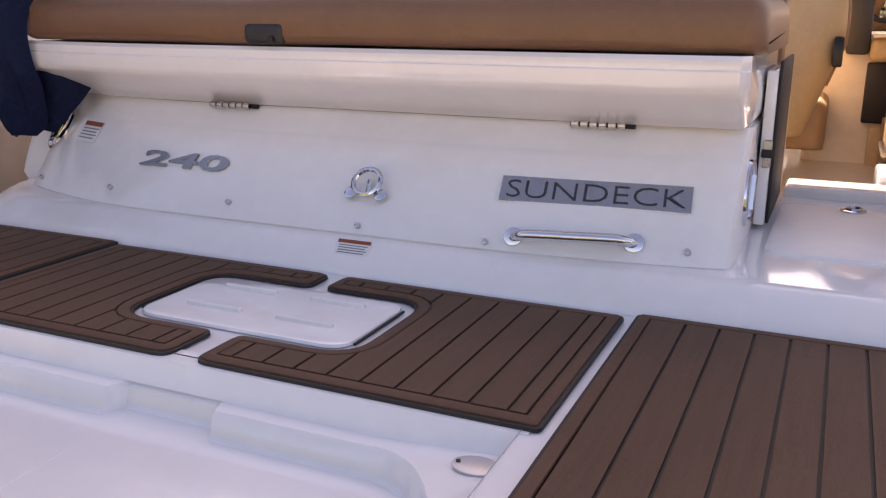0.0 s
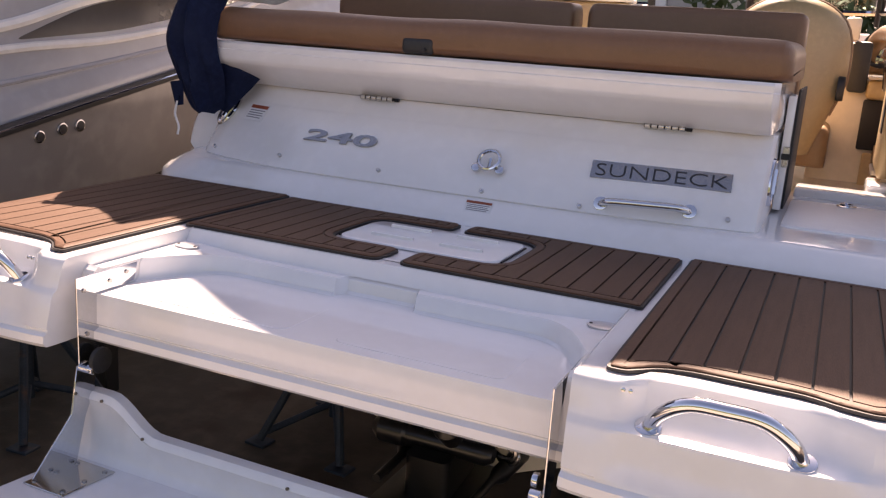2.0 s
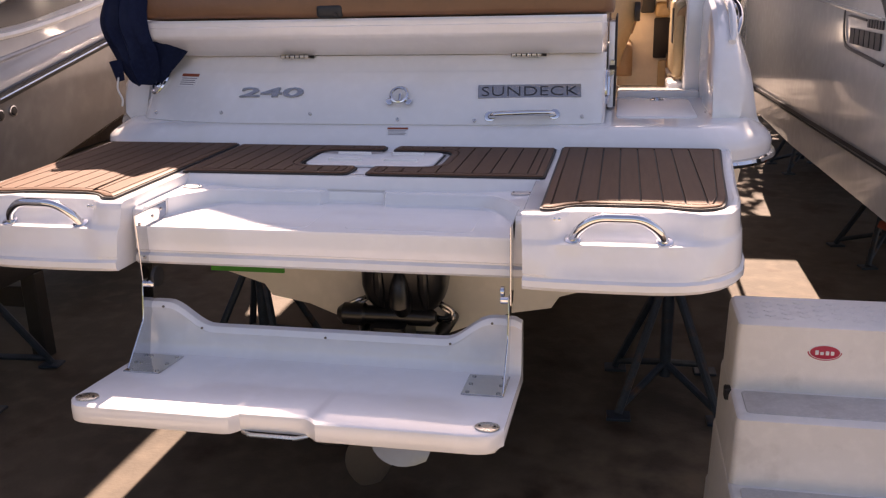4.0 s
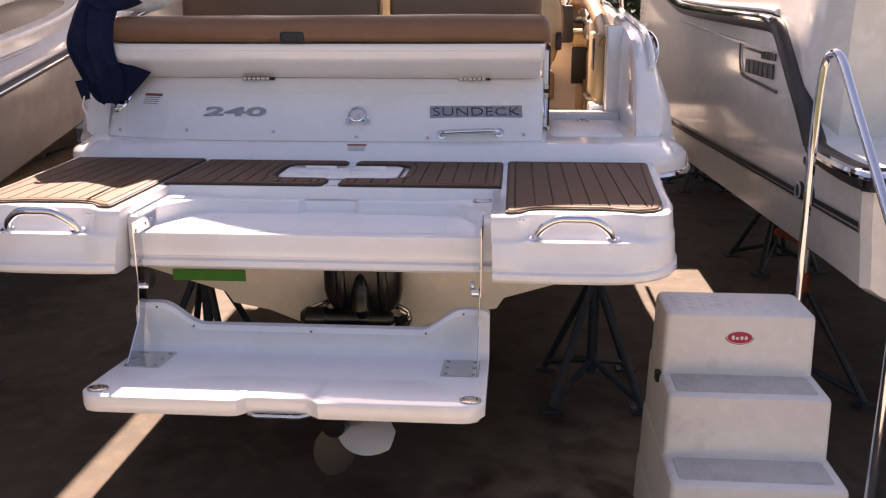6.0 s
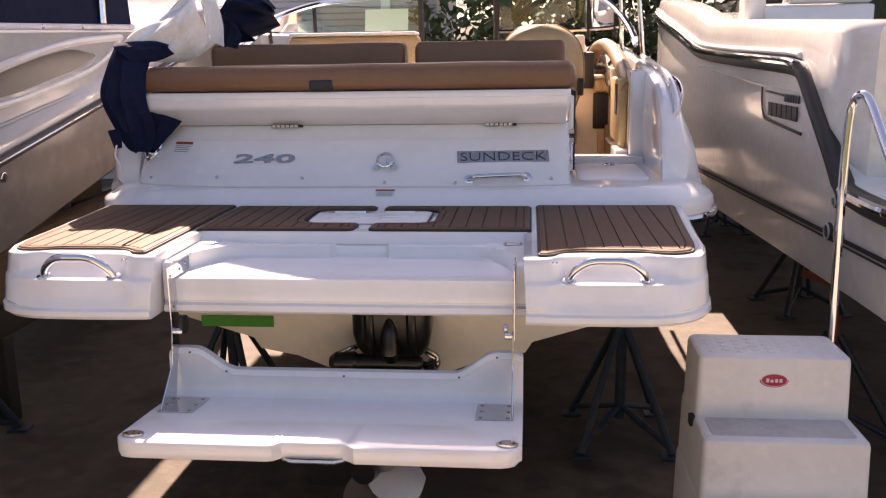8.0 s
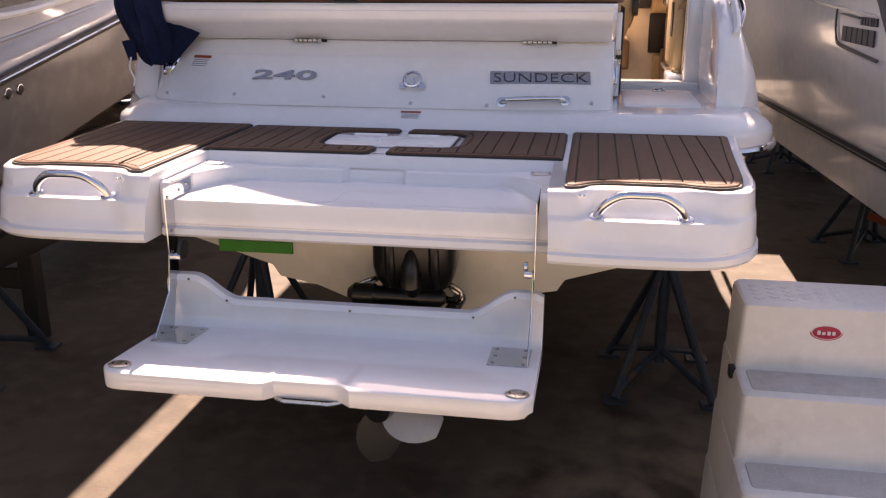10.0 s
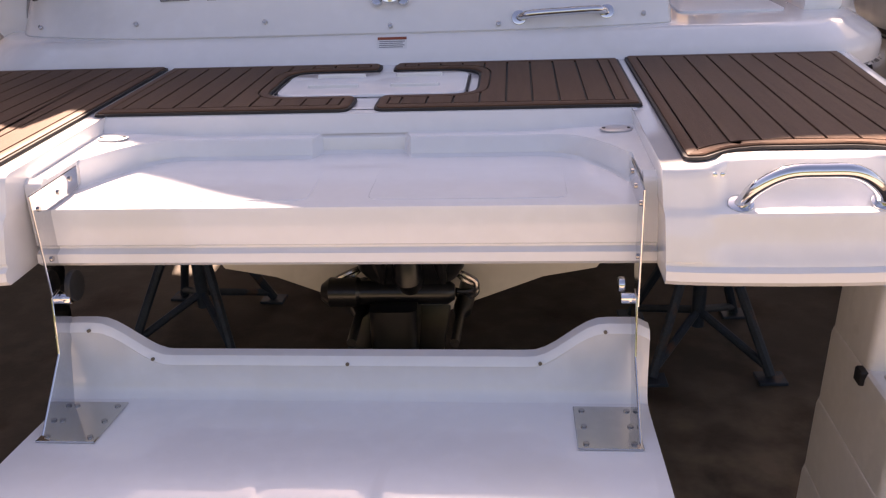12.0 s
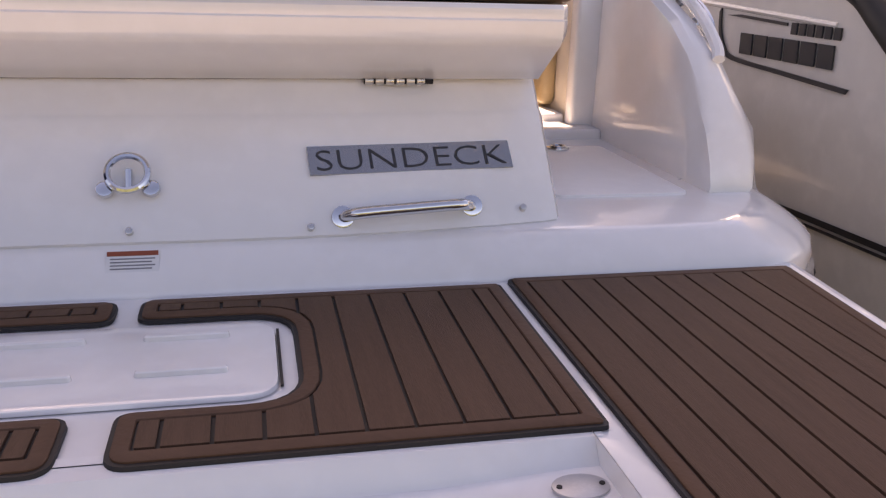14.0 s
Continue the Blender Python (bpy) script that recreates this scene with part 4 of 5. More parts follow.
# bimini poles and the folded-out top that shades the stern
bim = thing("bimini_top", (0, 0, DECK), "navy canvas sun top on slim steel poles, with unseen panels added for shade", "boat top")
part("pole", tube([(1.235, 1.72, 0.50), (1.10, 1.72, 1.86)], 0.0125, 8), STEEL, bim)
part("pole", tube([(1.17, 2.3, 0.60), (1.10, 2.3, 1.84)], 0.0125, 8), STEEL, bim)
part("pole", tube([(-1.235, 1.72, 0.50), (-1.25, 1.75, 1.70)], 0.0125, 8), STEEL, bim)
part("pole_socket", disc((1.236, 1.72, 0.535), (0.1, 0, 1), 0.022, 0.05, 12, 0.006), STEEL, bim)
# aft edge drawn backwards from the shadow line it has to cast
canopy = [(-1.506, 1.76), (-1.39, 1.73), (-1.22, 1.65), (-1.05, 1.575), (-0.90, 1.515), (-0.75, 1.44), (-0.57, 1.325), (-0.43, 1.262), (-0.266, 1.19), (-0.066, 1.145),
          (0.234, 1.162), (0.464, 1.24), (0.684, 1.25), (1.434, 1.27)]
edge = smooth_path([(x, y, 1.80) for x, y in canopy], 5)
part("canopy", loft([[p for p in edge], [(p.x, p.y, p.z + 0.012) for p in edge], [(p.x, 2.87, p.z + 0.012) for p in edge], [(p.x, 2.87, p.z) for p in edge]], False, False), NAVY, bim)
# unseen panels, no part of the top, added to shade hulls and ground
for x0, x1, y0, y1 in ((1.4355, 1.625, 1.28, 2.87), (1.0, 1.625, 2.8715, 5.57), (1.50, 1.625, 5.572, 8.0), (1.0, 1.499, 6.75, 8.0), (-2.12, -1.83, 1.90, 5.2), (-1.829, -1.5, 4.05, 5.6)):
    part("canopy_wing", box(x0, x1, y0, y1, 1.80, 1.812), NAVY, bim)


# ---- canvas cover, thrown over the port corner ----
def cloth(name, left, right, bulge, material, parent, seed, fold=0.03, n=26, m=14, away=(0, -1, 0.2)):
    """Crumpled cloth spanned between two edge lines, bulging out, with folds, and some thickness."""
    a, b = smooth_path(left, 6), smooth_path(right, 6)
    away = Vector(away)
    rows = []
    for i in range(n):
        t = i / (n - 1) * (len(a) - 1)
        k = min(int(t), len(a) - 2)
        p, q = a[k].lerp(a[k + 1], t - k), b[k].lerp(b[k + 1], t - k)
        row = []
        for j in range(m):
            s = j / (m - 1)
            c = p.lerp(q, s)
            f = 1 - abs(noise.noise((s * 3.1 + seed, i / n * 1.6 + 0.4 * s, seed * 0.7))) * 2.4
            f2 = noise.noise((s * 9 + seed, i / n * 4, seed))
            row.append(c + away * (bulge * math.sin(math.pi * s) ** 0.6 + fold * f * math.sin(math.pi * min(1, s * 1.1)) + fold * 0.35 * f2))
        rows.append(row)
    bm = loft(rows, False, False)
    bmesh.ops.recalc_face_normals(bm, faces=bm.faces)
    bmesh.ops.solidify(bm, geom=bm.faces[:], thickness=0.006)
    return part(name, bm, material, parent)


cover = thing("boat_cover", (0, 0, DECK), "crumpled navy canvas cover with pale lining hanging over the stern corner", "boat cover")
cloth("hanging_flap", [(-1.17, 0.24, 0.645), (-1.19, 0.18, 0.55), (-1.215, 0.16, 0.44), (-1.18, 0.16, 0.33), (-1.13, 0.17, 0.225), (-1.09, 0.18, 0.195)], [(-1.02, 0.24, 0.585), (-1.03, 0.20, 0.50), (-1.03, 0.20, 0.40), (-1.01, 0.21, 0.32), (-1.02, 0.22, 0.235), (-1.05, 0.21, 0.195)], 0.035, NAVY, cover, 1.3, 0.03, 34, 20)
cloth("hanging_flap", [(-1.07, 0.25, 0.40), (-1.08, 0.25, 0.33), (-1.07, 0.24, 0.215)], [(-0.905, 0.285, 0.335), (-0.965, 0.27, 0.27), (-1.03, 0.25, 0.20)], 0.015, NAVY, cover, 4.1, 0.01)
cloth("lining_fold", [(-1.17, 0.30, 0.635), (-1.09, 0.38, 0.735), (-0.99, 0.44, 0.80), (-0.90, 0.46, 0.885), (-0.86, 0.47, 0.905)], [(-1.02, 0.28, 0.575), (-0.97, 0.34, 0.575), (-0.92, 0.38, 0.575), (-0.86, 0.40, 0.60), (-0.80, 0.44, 0.655)], 0.09, LINING, cover, 2.2, 0.055, 40, 26)
cloth("lining_fold", [(-0.87, 0.44, 0.905), (-0.84, 0.43, 0.80), (-0.83, 0.43, 0.66)], [(-0.82, 0.52, 0.86), (-0.79, 0.52, 0.76), (-0.79, 0.52, 0.64)], 0.05, LINING, cover, 5.7, 0.03, 30, 18)
cloth("navy_fold", [(-1.16, 0.20, 0.655), (-1.10, 0.24, 0.665), (-1.01, 0.29, 0.665), (-0.96, 0.31, 0.65)], [(-1.06, 0.19, 0.57), (-1.03, 0.22, 0.575), (-0.98, 0.26, 0.585), (-0.93, 0.29, 0.61)], 0.035, NAVY, cover, 7.7, 0.02)
cloth("navy_fold", [(-1.06, 1.02, 0.74), (-0.98, 1.06, 0.82), (-0.90, 1.10, 0.955), (-0.80, 1.12, 0.93), (-0.71, 1.12, 0.84)], [(-1.04, 1.02, 0.68), (-0.95, 1.04, 0.685), (-0.87, 1.08, 0.69), (-0.78, 1.10, 0.71), (-0.69, 1.12, 0.75)], 0.07, NAVY, cover, 9.1, 0.10, 44, 30)
cloth("navy_fold", [(-0.99, 1.00, 0.71), (-0.93, 1.02, 0.76), (-0.85, 1.03, 0.73)], [(-0.97, 1.00, 0.665), (-0.90, 1.02, 0.665), (-0.80, 1.03, 0.675)], 0.04, NAVY, cover, 12.4, 0.03)
cloth("navy_fold", [(-0.82, 0.60, 0.78), (-0.83, 0.66, 0.72), (-0.84, 0.66, 0.64)], [(-0.77, 0.66, 0.74), (-0.765, 0.70, 0.69), (-0.79, 0.70, 0.63)], 0.03, NAVY, cover, 3.3, 0.02)
part("strap_tab", join(tube([(-1.165, 0.15, 0.30), (-1.150, 0.145, 0.22)], [0.03, 0.018], 8, flat=0.3), disc((-1.152, 0.138, 0.245), (0, -1, 0), 0.010, 0.006, 12)), NAVY, cover)
part("cord", tube(smooth_path([(-1.155, 0.14, 0.235), (-1.165, 0.14, 0.19), (-1.15, 0.14, 0.15), (-1.155, 0.14, 0.12)], 5), 0.004, 6), LINING, cover)

# ---- stern drive under the platform ----
drive_unit = part("stern_drive", loft([[(x + 0.035, y, z) for x, y in rounded([(-0.168 + i, -0.11 + k), (0.168 - i, -0.11 + k), (0.15 - i, 0.16), (-0.15 + i, 0.16)], 0.085, 6)]
                                         for z, i, k in ((-0.33, 0.04, 0.03), (-0.37, 0.008, 0.004), (-0.42, 0.0, 0.0), (-0.52, 0.0, 0.0), (-0.575, 0.010, 0.01), (-0.61, 0.030, 0.03), (-0.64, 0.06, 0.06))]), DRIVE, boat, "black stern drive unit")
for x in (-0.05, 0.12):
    part("housing_rib", tube([(x, -0.085, -0.36), (x, -0.106, -0.40), (x + 0.005, -0.108, -0.53), (x + 0.01, -0.09, -0.60)], [0.008, 0.020, 0.022, 0.010], 10), DRIVE, drive_unit)
part("crest", tube([(0.035, -0.09, -0.43), (0.035, -0.115, -0.50), (0.035, -0.115, -0.57), (0.035, -0.06, -0.63)], [0.012, 0.034, 0.044, 0.03], 14), DRIVE, drive_unit)
part("steering_cylinder", tube([(-0.225, -0.06, -0.645), (-0.20, -0.06, -0.645), (-0.12, -0.06, -0.645), (-0.11, -0.06, -0.645), (0.14, -0.06, -0.645), (0.16, -0.06, -0.645)], [0.024, 0.044, 0.044, 0.036, 0.036, 0.022], 14), DRIVE, drive_unit)
part("leg", loft([[(x, y, z) for x, y in rounded([(-0.08, -0.16), (0.06, -0.16), (0.04, 0.12), (-0.06, 0.12)], 0.03, 4)] for z in (-0.66, -0.92)]), DRIVE, drive_unit)
part("anti_ventilation_plate", box(-0.15, 0.13, -0.32, 0.14, -0.80, -0.785, 0.006, 2), DRIVE, drive_unit)
part("gearcase", tube([(-0.03, -0.42, -0.96), (-0.03, -0.36, -0.96), (-0.03, -0.05, -0.96), (-0.03, 0.12, -0.96)], [0.045, 0.062, 0.066, 0.02], 16), DRIVE, drive_unit)
part("skeg", loft([[(x, y, z) for x, y in rounded([(-0.045, -0.10), (-0.015, -0.10), (-0.015, 0.06), (-0.045, 0.06)], 0.01, 3)] for z in (-0.96, -1.14)]), DRIVE, drive_unit)
for s in (-1, 1):
    part("trim_ram", tube([(0.03 + 0.16 * s, 0.10, -0.70), (0.03 + 0.15 * s, -0.06, -0.70), (0.03 + 0.145 * s, -0.10, -0.70), (0.03 + 0.14 * s, -0.26, -0.70)], [0.028, 0.028, 0.013, 0.013], 12), DRIVE, drive_unit)
for k in range(5):
    a0 = -0.35 - math.tau / 5 * k
    rings = []
    for r in np.linspace(0.05, 0.235, 9):
        w = 0.085 * math.sin(math.pi * (0.16 + 0.76 * (r - 0.05) / 0.185)) ** 0.7
        rings.append([(-0.03 + r * math.cos(a0 + u * w / r), -0.36 + 0.62 * u * w + o, -0.96 + r * math.sin(a0 + u * w / r)) for u, o in ((-1, 0), (-0.5, 0.005), (0, 0.007), (0.5, 0.005), (1, 0), (0.5, -0.004), (0, -0.005), (-0.5, -0.004))])
    part("propeller_blade", loft(rings), BRONZE, drive_unit, "worn grey steel propeller blade")
for s in (-1, 1):
    for d in (0.0, 0.024):
        loop = [(0.06, 0.06, -0.60), (0.12, 0.0, -0.598), (0.18, -0.045, -0.605 - d), (0.222, -0.05, -0.628 - d), (0.215, -0.05, -0.655 - d), (0.165, -0.03, -0.668 - d), (0.115, 0.0, -0.652), (0.07, 0.05, -0.635)]
        part("steering_hose", tube(smooth_path([(0.015 + 0.92 * x * s, y + 0.8 * d, z + 0.012) for x, y, z in loop], 6), 0.0085, 8), CHROME_GREY, drive_unit, "grey hydraulic hose")
part("tape_strip", box(-0.838, -0.516, 0.130, 0.1395, -0.560, -0.512), GREEN, boat, "bright green tape strip", smooth=False)


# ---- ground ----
ground = part("ground", box(-60, 60, -40, 90, -0.3, 0.0), CONCRETE, label="brown stained concrete yard, coloured darker for the shade under the boats", smooth=False)
tagged(ground, "brown stained concrete yard, coloured darker for the shade under the boats", "ground", kind="structure")
# unseen slab, added as a reflector for the aft faces
pavement = part("pavement", box(-60, 60, -40, -2.3, -0.1, 0.006), BOUNCE_CONCRETE, smooth=False)
tagged(pavement, "unseen pale concrete slab added to bounce sunlight onto the sterns", "pavement", kind="structure")


# ---- jack stands ----
def jack_stand(height):
    st = thing("jack_stand", (0, 0, 0), "dark blue painted steel boat jack stand on concrete", "jack stand", "jack stands")
    part("pipe", tube([(0, 0, 0.10), (0, 0, height - 0.16)], 0.028, 12), BLUE_STEEL, st)
    part("screw_rod", tube([(0, 0, height - 0.2), (0, 0, height - 0.03)], 0.016, 10), CHROME_GREY, st)
    top = box(-0.14, 0.14, -0.11, 0.11, -0.015, 0.02, 0.006, 1)
    bmesh.ops.transform(top, matrix=pose(0, 0, height, 0, 18, 0), verts=top.verts)
    part("pad", top, BLUE_STEEL, st)
    for sx in (-1, 1):
        for sy in (-1, 1):
            part("leg", tube([(0.02 * sx, 0.02 * sy, height - 0.26), (0.225 * sx, 0.27 * sy, 0.02)], 0.020, 8), BLUE_STEEL, st)
            part("brace", tube([(0, 0, 0.17), (0.205 * sx, 0.245 * sy, 0.055)], 0.017, 8), BLUE_STEEL, st)
            part("foot", box(0.225 * sx - 0.055, 0.225 * sx + 0.055, 0.27 * sy - 0.045, 0.27 * sy + 0.045, 0.0, 0.014, 0.003, 1), BLUE_STEEL, st)
    return st


stand = jack_stand(0.86)
stand.matrix_basis = pose(1.07, 0.93, 0, 0, 0, 2)
copy_thing(stand, pose(-1.06, 1.10, 0, 0, 0, 176))
copy_thing(stand, pose(0.95, 3.6, 0, 0, 0, 0))
copy_thing(stand, pose(-0.95, 3.6, 0, 0, 0, 180))

# ---- boarding steps with handrail ----
steps = thing("boarding_steps", (1.472, -0.5, 0), "white moulded plastic boarding steps with a red oval badge", "steps")
treads = [(0.89, -0.115, -0.345), (0.66, -0.345, -0.550), (0.43, -0.550, -0.755), (0.20, -0.755, -0.960)]
for k, (z, y0, y1) in enumerate(treads):
    flare = 0.012 * k
    w = 0.263 + flare
    low = 0.0 if k == 3 else treads[k + 1][0] - 0.02
    bm = loft([[(x, y + 0.5, zz) for x, y in rounded([(-ww, y1 - (0.012 if zz < z else 0.0)), (ww, y1 - (0.012 if zz < z else 0.0)), (ww, -0.10), (-ww, -0.10)], 0.025, 4)]
               for zz, ww in ((low - 0.0, w + 0.010), (z - 0.020, w + 0.004), (z - 0.006, w), (z, w - 0.008))])
    part("step_block", bm, PLASTIC, steps)
    if k:
        pad_plan = rounded([(-w + 0.03, y1 + 0.525), (w - 0.03, y1 + 0.525), (w - 0.03, y0 + 0.475), (-w + 0.03, y0 + 0.475)], 0.02, 3)
        part("tread_pad", loft([[(x, y, z - 0.001) for x, y in pad_plan], [(x, y, z + 0.003) for x, y in inset(pad_plan, 0.003)]]), TREAD, steps, "scuffed grey anti-slip tread")
    for i in range(9):
        for j in range(4):
            if k == 0:
                part("tread_diamond", loft([[(-0.21 + i * 0.0525 + dx * s, y1 + 0.5 + 0.045 + j * 0.042 + (0.021 if i % 2 else 0) + dy * s, z + h) for dx, dy in ((0.021, 0), (0, 0.016), (-0.021, 0), (0, -0.016))] for s, h in ((1, -0.001), (0.7, 0.003))]), PLASTIC, steps)
part("red_badge", disc((0.0, 0.145, 0.805), (0, -1, 0.05), 0.052, 0.004, 36, 0.001, 0.55), RED, steps, "red and white oval maker's badge")
part("badge_ring", disc((0.0, 0.1425, 0.805), (0, -1, 0.05), 0.0475, 0.004, 36, 0.001, 0.52), PAPER, steps)
part("badge_field", disc((0.0, 0.1405, 0.805), (0, -1, 0.05), 0.0445, 0.004, 36, 0.001, 0.49), RED, steps)
for x, h in ((-0.024, 0.012), (-0.009, 0.007), (0.007, 0.010), (0.022, 0.010)):
    part("badge_bar", box(x - 0.005, x + 0.005, 0.1365, 0.1395, 0.797, 0.800 + h, 0.001, 1), PAPER, steps)
part("side_notch", box(-0.292, -0.270, 0.135, 0.175, 0.62, 0.66, 0.004, 1), BLACK, steps)
part("handrail", tube(smooth_path([(0.292, 0.42, 0.0), (0.285, 0.42, 0.70), (0.277, 0.42, 1.40), (0.279, 0.42, 1.68), (0.290, 0.415, 1.775), (0.305, 0.38, 1.805), (0.318, 0.33, 1.775), (0.322, 0.20, 1.66), (0.325, -0.16, 1.36), (0.328, -0.26, 1.27), (0.33, -0.30, 1.18), (0.33, -0.31, 1.0), (0.33, -0.31, 0.0)], 6), 0.016, 12), STEEL, steps, "polished steel handrail tube")
part("rail_clamp", disc((0.285, 0.42, 0.62), (1, 0, 0), 0.022, 0.03, 10, 0.004), BRUSHED, steps)

# ---- the larger white boat on the starboard side ----
wb = thing("white_fishing_boat", (0, 0, DECK), "large white fishing boat with a black and steel rub rail", "boat")


def wsheer(y):
    return float(np.interp(y, [0.30, 0.40, 0.62, 0.85, 0.95, 1.10, 2.4, 3.45, 3.75, 4.2, 5.0, 6, 7.5, 9, 11], [0.05, 0.13, 0.28, 0.45, 0.500, 0.512, 0.545, 0.585, 0.625, 0.70, 0.82, 0.94, 1.05, 1.12, 1.2]))


def wtaper(y):
    return 1.0 if y < 5.0 else max(0.03, 1 - ((y - 5.0) / 5.7) ** 2)


MID = 3.15
rings, upper = [], []
ys = [0.32, 0.40, 0.50, 0.62, 0.74, 0.85, 0.91, 0.96, 1.02, 1.12, 1.6, 2.2, 2.9, 3.3, 3.5, 3.7, 4.0, 4.5, 5.2, 6.2, 7.5, 9.0, 10.5]
for y in [-0.27, -0.24, -0.10, 0.15] + ys:
    s = wsheer(y) if y > 0.3 else 0.05 - 0.06 * (0.3 - y)
    hw = 1.27 * wtaper(y) - (0.03 if y < -0.26 else 0.0)
    low = -0.43 - 0.03 * max(0.0, min(3.0, y))
    side = [(hw, s), (hw * 1.0, s - 0.05), (hw * 0.998, s * 0.4 - 0.05), (hw * 0.99, -0.20), (hw * 0.985, -0.24), (hw * 0.972, low + 0.02), (hw * 0.950, low), (hw * 0.45, -0.75), (0.0, -0.95)]
    rings.append([(MID - w, y, z) for w, z in side] + [(MID + w, y, z) for w, z in side[-2::-1]])
for y in ys:
    s = wsheer(y)
    hw = 1.27 * wtaper(y)
    top = float(np.interp(y, [0.3, 0.8, 3.3, 3.6, 4.2, 5, 7.5, 11], [0.695, 0.715, 0.82, 0.87, 0.97, 1.06, 1.22, 1.35]))
    q = max(0.0, 0.50 - y) / 0.18
    u = [(hw * 0.998, s), (hw * 1.0, s + 0.03), (hw * 0.998, s + (top - s) * 0.55), (hw * 0.994, top - 0.05), (hw * 0.985, top - 0.018), (hw * 0.968, top), (hw * 0.86, top + 0.003), (hw * 0.84, top - 0.012), (hw * 0.83, top - 0.25)]
    u = [(w - 0.10 * q * q, z) for w, z in u]
    upper.append([(MID - w, y, z) for w, z in u] + [(MID + w, y, z) for w, z in u[::-1]])
part("hull", loft(rings), GEL_DIRT, wb)
part("upper_side", loft(upper), GEL_DIRT, wb)
rail_run = [(0.30, 0.045), (0.45, 0.165), (0.62, 0.285), (0.78, 0.40), (0.90, 0.478), (1.06, 0.508), (1.5, 0.522), (2.4, 0.545), (3.2, 0.572), (3.55, 0.598), (3.9, 0.65), (4.4, 0.73), (5.2, 0.845), (6.2, 0.96), (7.5, 1.05), (9.0, 1.12)]
rail_pts = smooth_path([(MID - 1.272 * wtaper(y), y, z) for y, z in rail_run], 6)
part("rub_rail", tube(rail_pts, 0.044, 12), RUBBER, wb, "black rubber rub rail")
part("rail_strip", tube([(p.x - 0.030, p.y, p.z + 0.020) for p in rail_pts if p.y > 0.93], 0.022, 10), STEEL, wb, "steel strip on the rub rail")
part("rail_bead", tube([(p.x - 0.002, p.y, p.z + 0.062) for p in rail_pts if p.y > 0.97], 0.016, 8), GEL, wb)
part("side_moulding", tube([(MID - 1.268, y, z) for y, z in ((0.98, 0.375), (1.4, 0.392), (2.2, 0.425), (3.0, 0.465), (3.5, 0.49))], 0.010, 8), GEL_DIRT, wb)
aft_run = [(1.880, 0.34, 0.075), (1.878, 0.24, 0.020), (1.878, 0.10, 0.004), (1.878, -0.16, -0.002), (1.905, -0.255, -0.004), (2.0, -0.28, -0.004), (3.15, -0.28, -0.004), (4.2, -0.28, -0.004)]
part("transom_bumper", tube(smooth_path(aft_run, 6), 0.045, 10), RUBBER, wb)
part("bumper_strip", tube(smooth_path([(1.848, 0.22, 0.028), (1.846, 0.10, 0.018), (1.847, -0.17, 0.014), (1.885, -0.275, 0.012), (2.0, -0.314, 0.012), (3.15, -0.314, 0.012), (4.2, -0.314, 0.012)], 6), 0.020, 8), STEEL, wb)
stripe = [(MID - 1.262, y, -0.165 - 0.028 * (y + 0.24)) for y in (-0.24, -0.1, 0.4, 1.0, 1.8, 2.6, 3.4, 4.2, 4.9)]
for dz, h in ((0.0, 0.020), (-0.028, 0.010)):
    part("boot_stripe", loft([[(x - 0.004, y, z + dz) for x, y, z in stripe], [(x - 0.004, y, z + dz - h) for x, y, z in stripe], [(x + 0.03, y, z + dz - h) for x, y, z in stripe], [(x + 0.03, y, z + dz) for x, y, z in stripe]], False, False), BLACK, wb)
# badge on the side: a line, plain letter bars and a curved underline
side_m = Matrix(((0, 0, -1, MID - 1.2755), (-1, 0, 0, 1.62), (0, 1, 0, 0.0), (0, 0, 0, 1)))


def side_piece(poly, name, label=""):
    bm = prism(poly, -0.003, 0.003)
    bmesh.ops.transform(bm, matrix=side_m, verts=bm.verts)
    return part(name, bm, LETTER, wb, label, smooth=False)


side_piece([(0.03, 0.372), (0.40, 0.358), (0.40, 0.368), (0.12, 0.378)], "badge_line")
for k in range(6):
    u = 0.135 + 0.088 * k
    side_piece([(u, 0.318), (u + 0.074, 0.318), (u + 0.078, 0.248), (u + 0.004, 0.248)], "letter_bar")
for k in range(6):
    u = 0.425 + 0.043 * k
    side_piece([(u, 0.370), (u + 0.030, 0.370), (u + 0.030, 0.334), (u, 0.334)], "letter_bar")
curve = smooth_path([(-0.02, 0.388, 0), (-0.01, 0.32, 0), (0.03, 0.258, 0), (0.10, 0.228, 0), (0.40, 0.212, 0), (0.735, 0.196, 0)], 5)
side_piece([(p.x + 0.006, p.y + 0.006) for p in curve] + [(p.x - 0.006, p.y - 0.008) for p in curve[::-1]], "badge_curve")
for y, z, r in ((0.43, -0.185, 0.040), (0.30, -0.175, 0.040), (0.37, -0.045, 0.026)):
    out = part("through_hull", disc((MID - 1.26, y, z), (-1, 0, 0), r, 0.03, 24, 0.008), RUBBER, wb)
    part("outlet_rim", tube([(MID - 1.276, y + r * 0.8 * math.cos(a), z + r * 0.8 * math.sin(a)) for a in np.linspace(0, math.tau, 21)], 0.005, 6), SATIN, out)
cabin = part("deckhouse", loft([[(x, y, z) for x, y in rounded([(2.55, 2.75), (4.0, 2.75), (4.0, 5.4), (2.55, 5.4)], 0.12, 4)] for z in (0.4, 1.9)]), GEL_DIRT, wb)
part("door_post", box(1.99, 2.11, 2.58, 2.70, 0.55, 1.9, 0.02, 3), GEL, cabin)
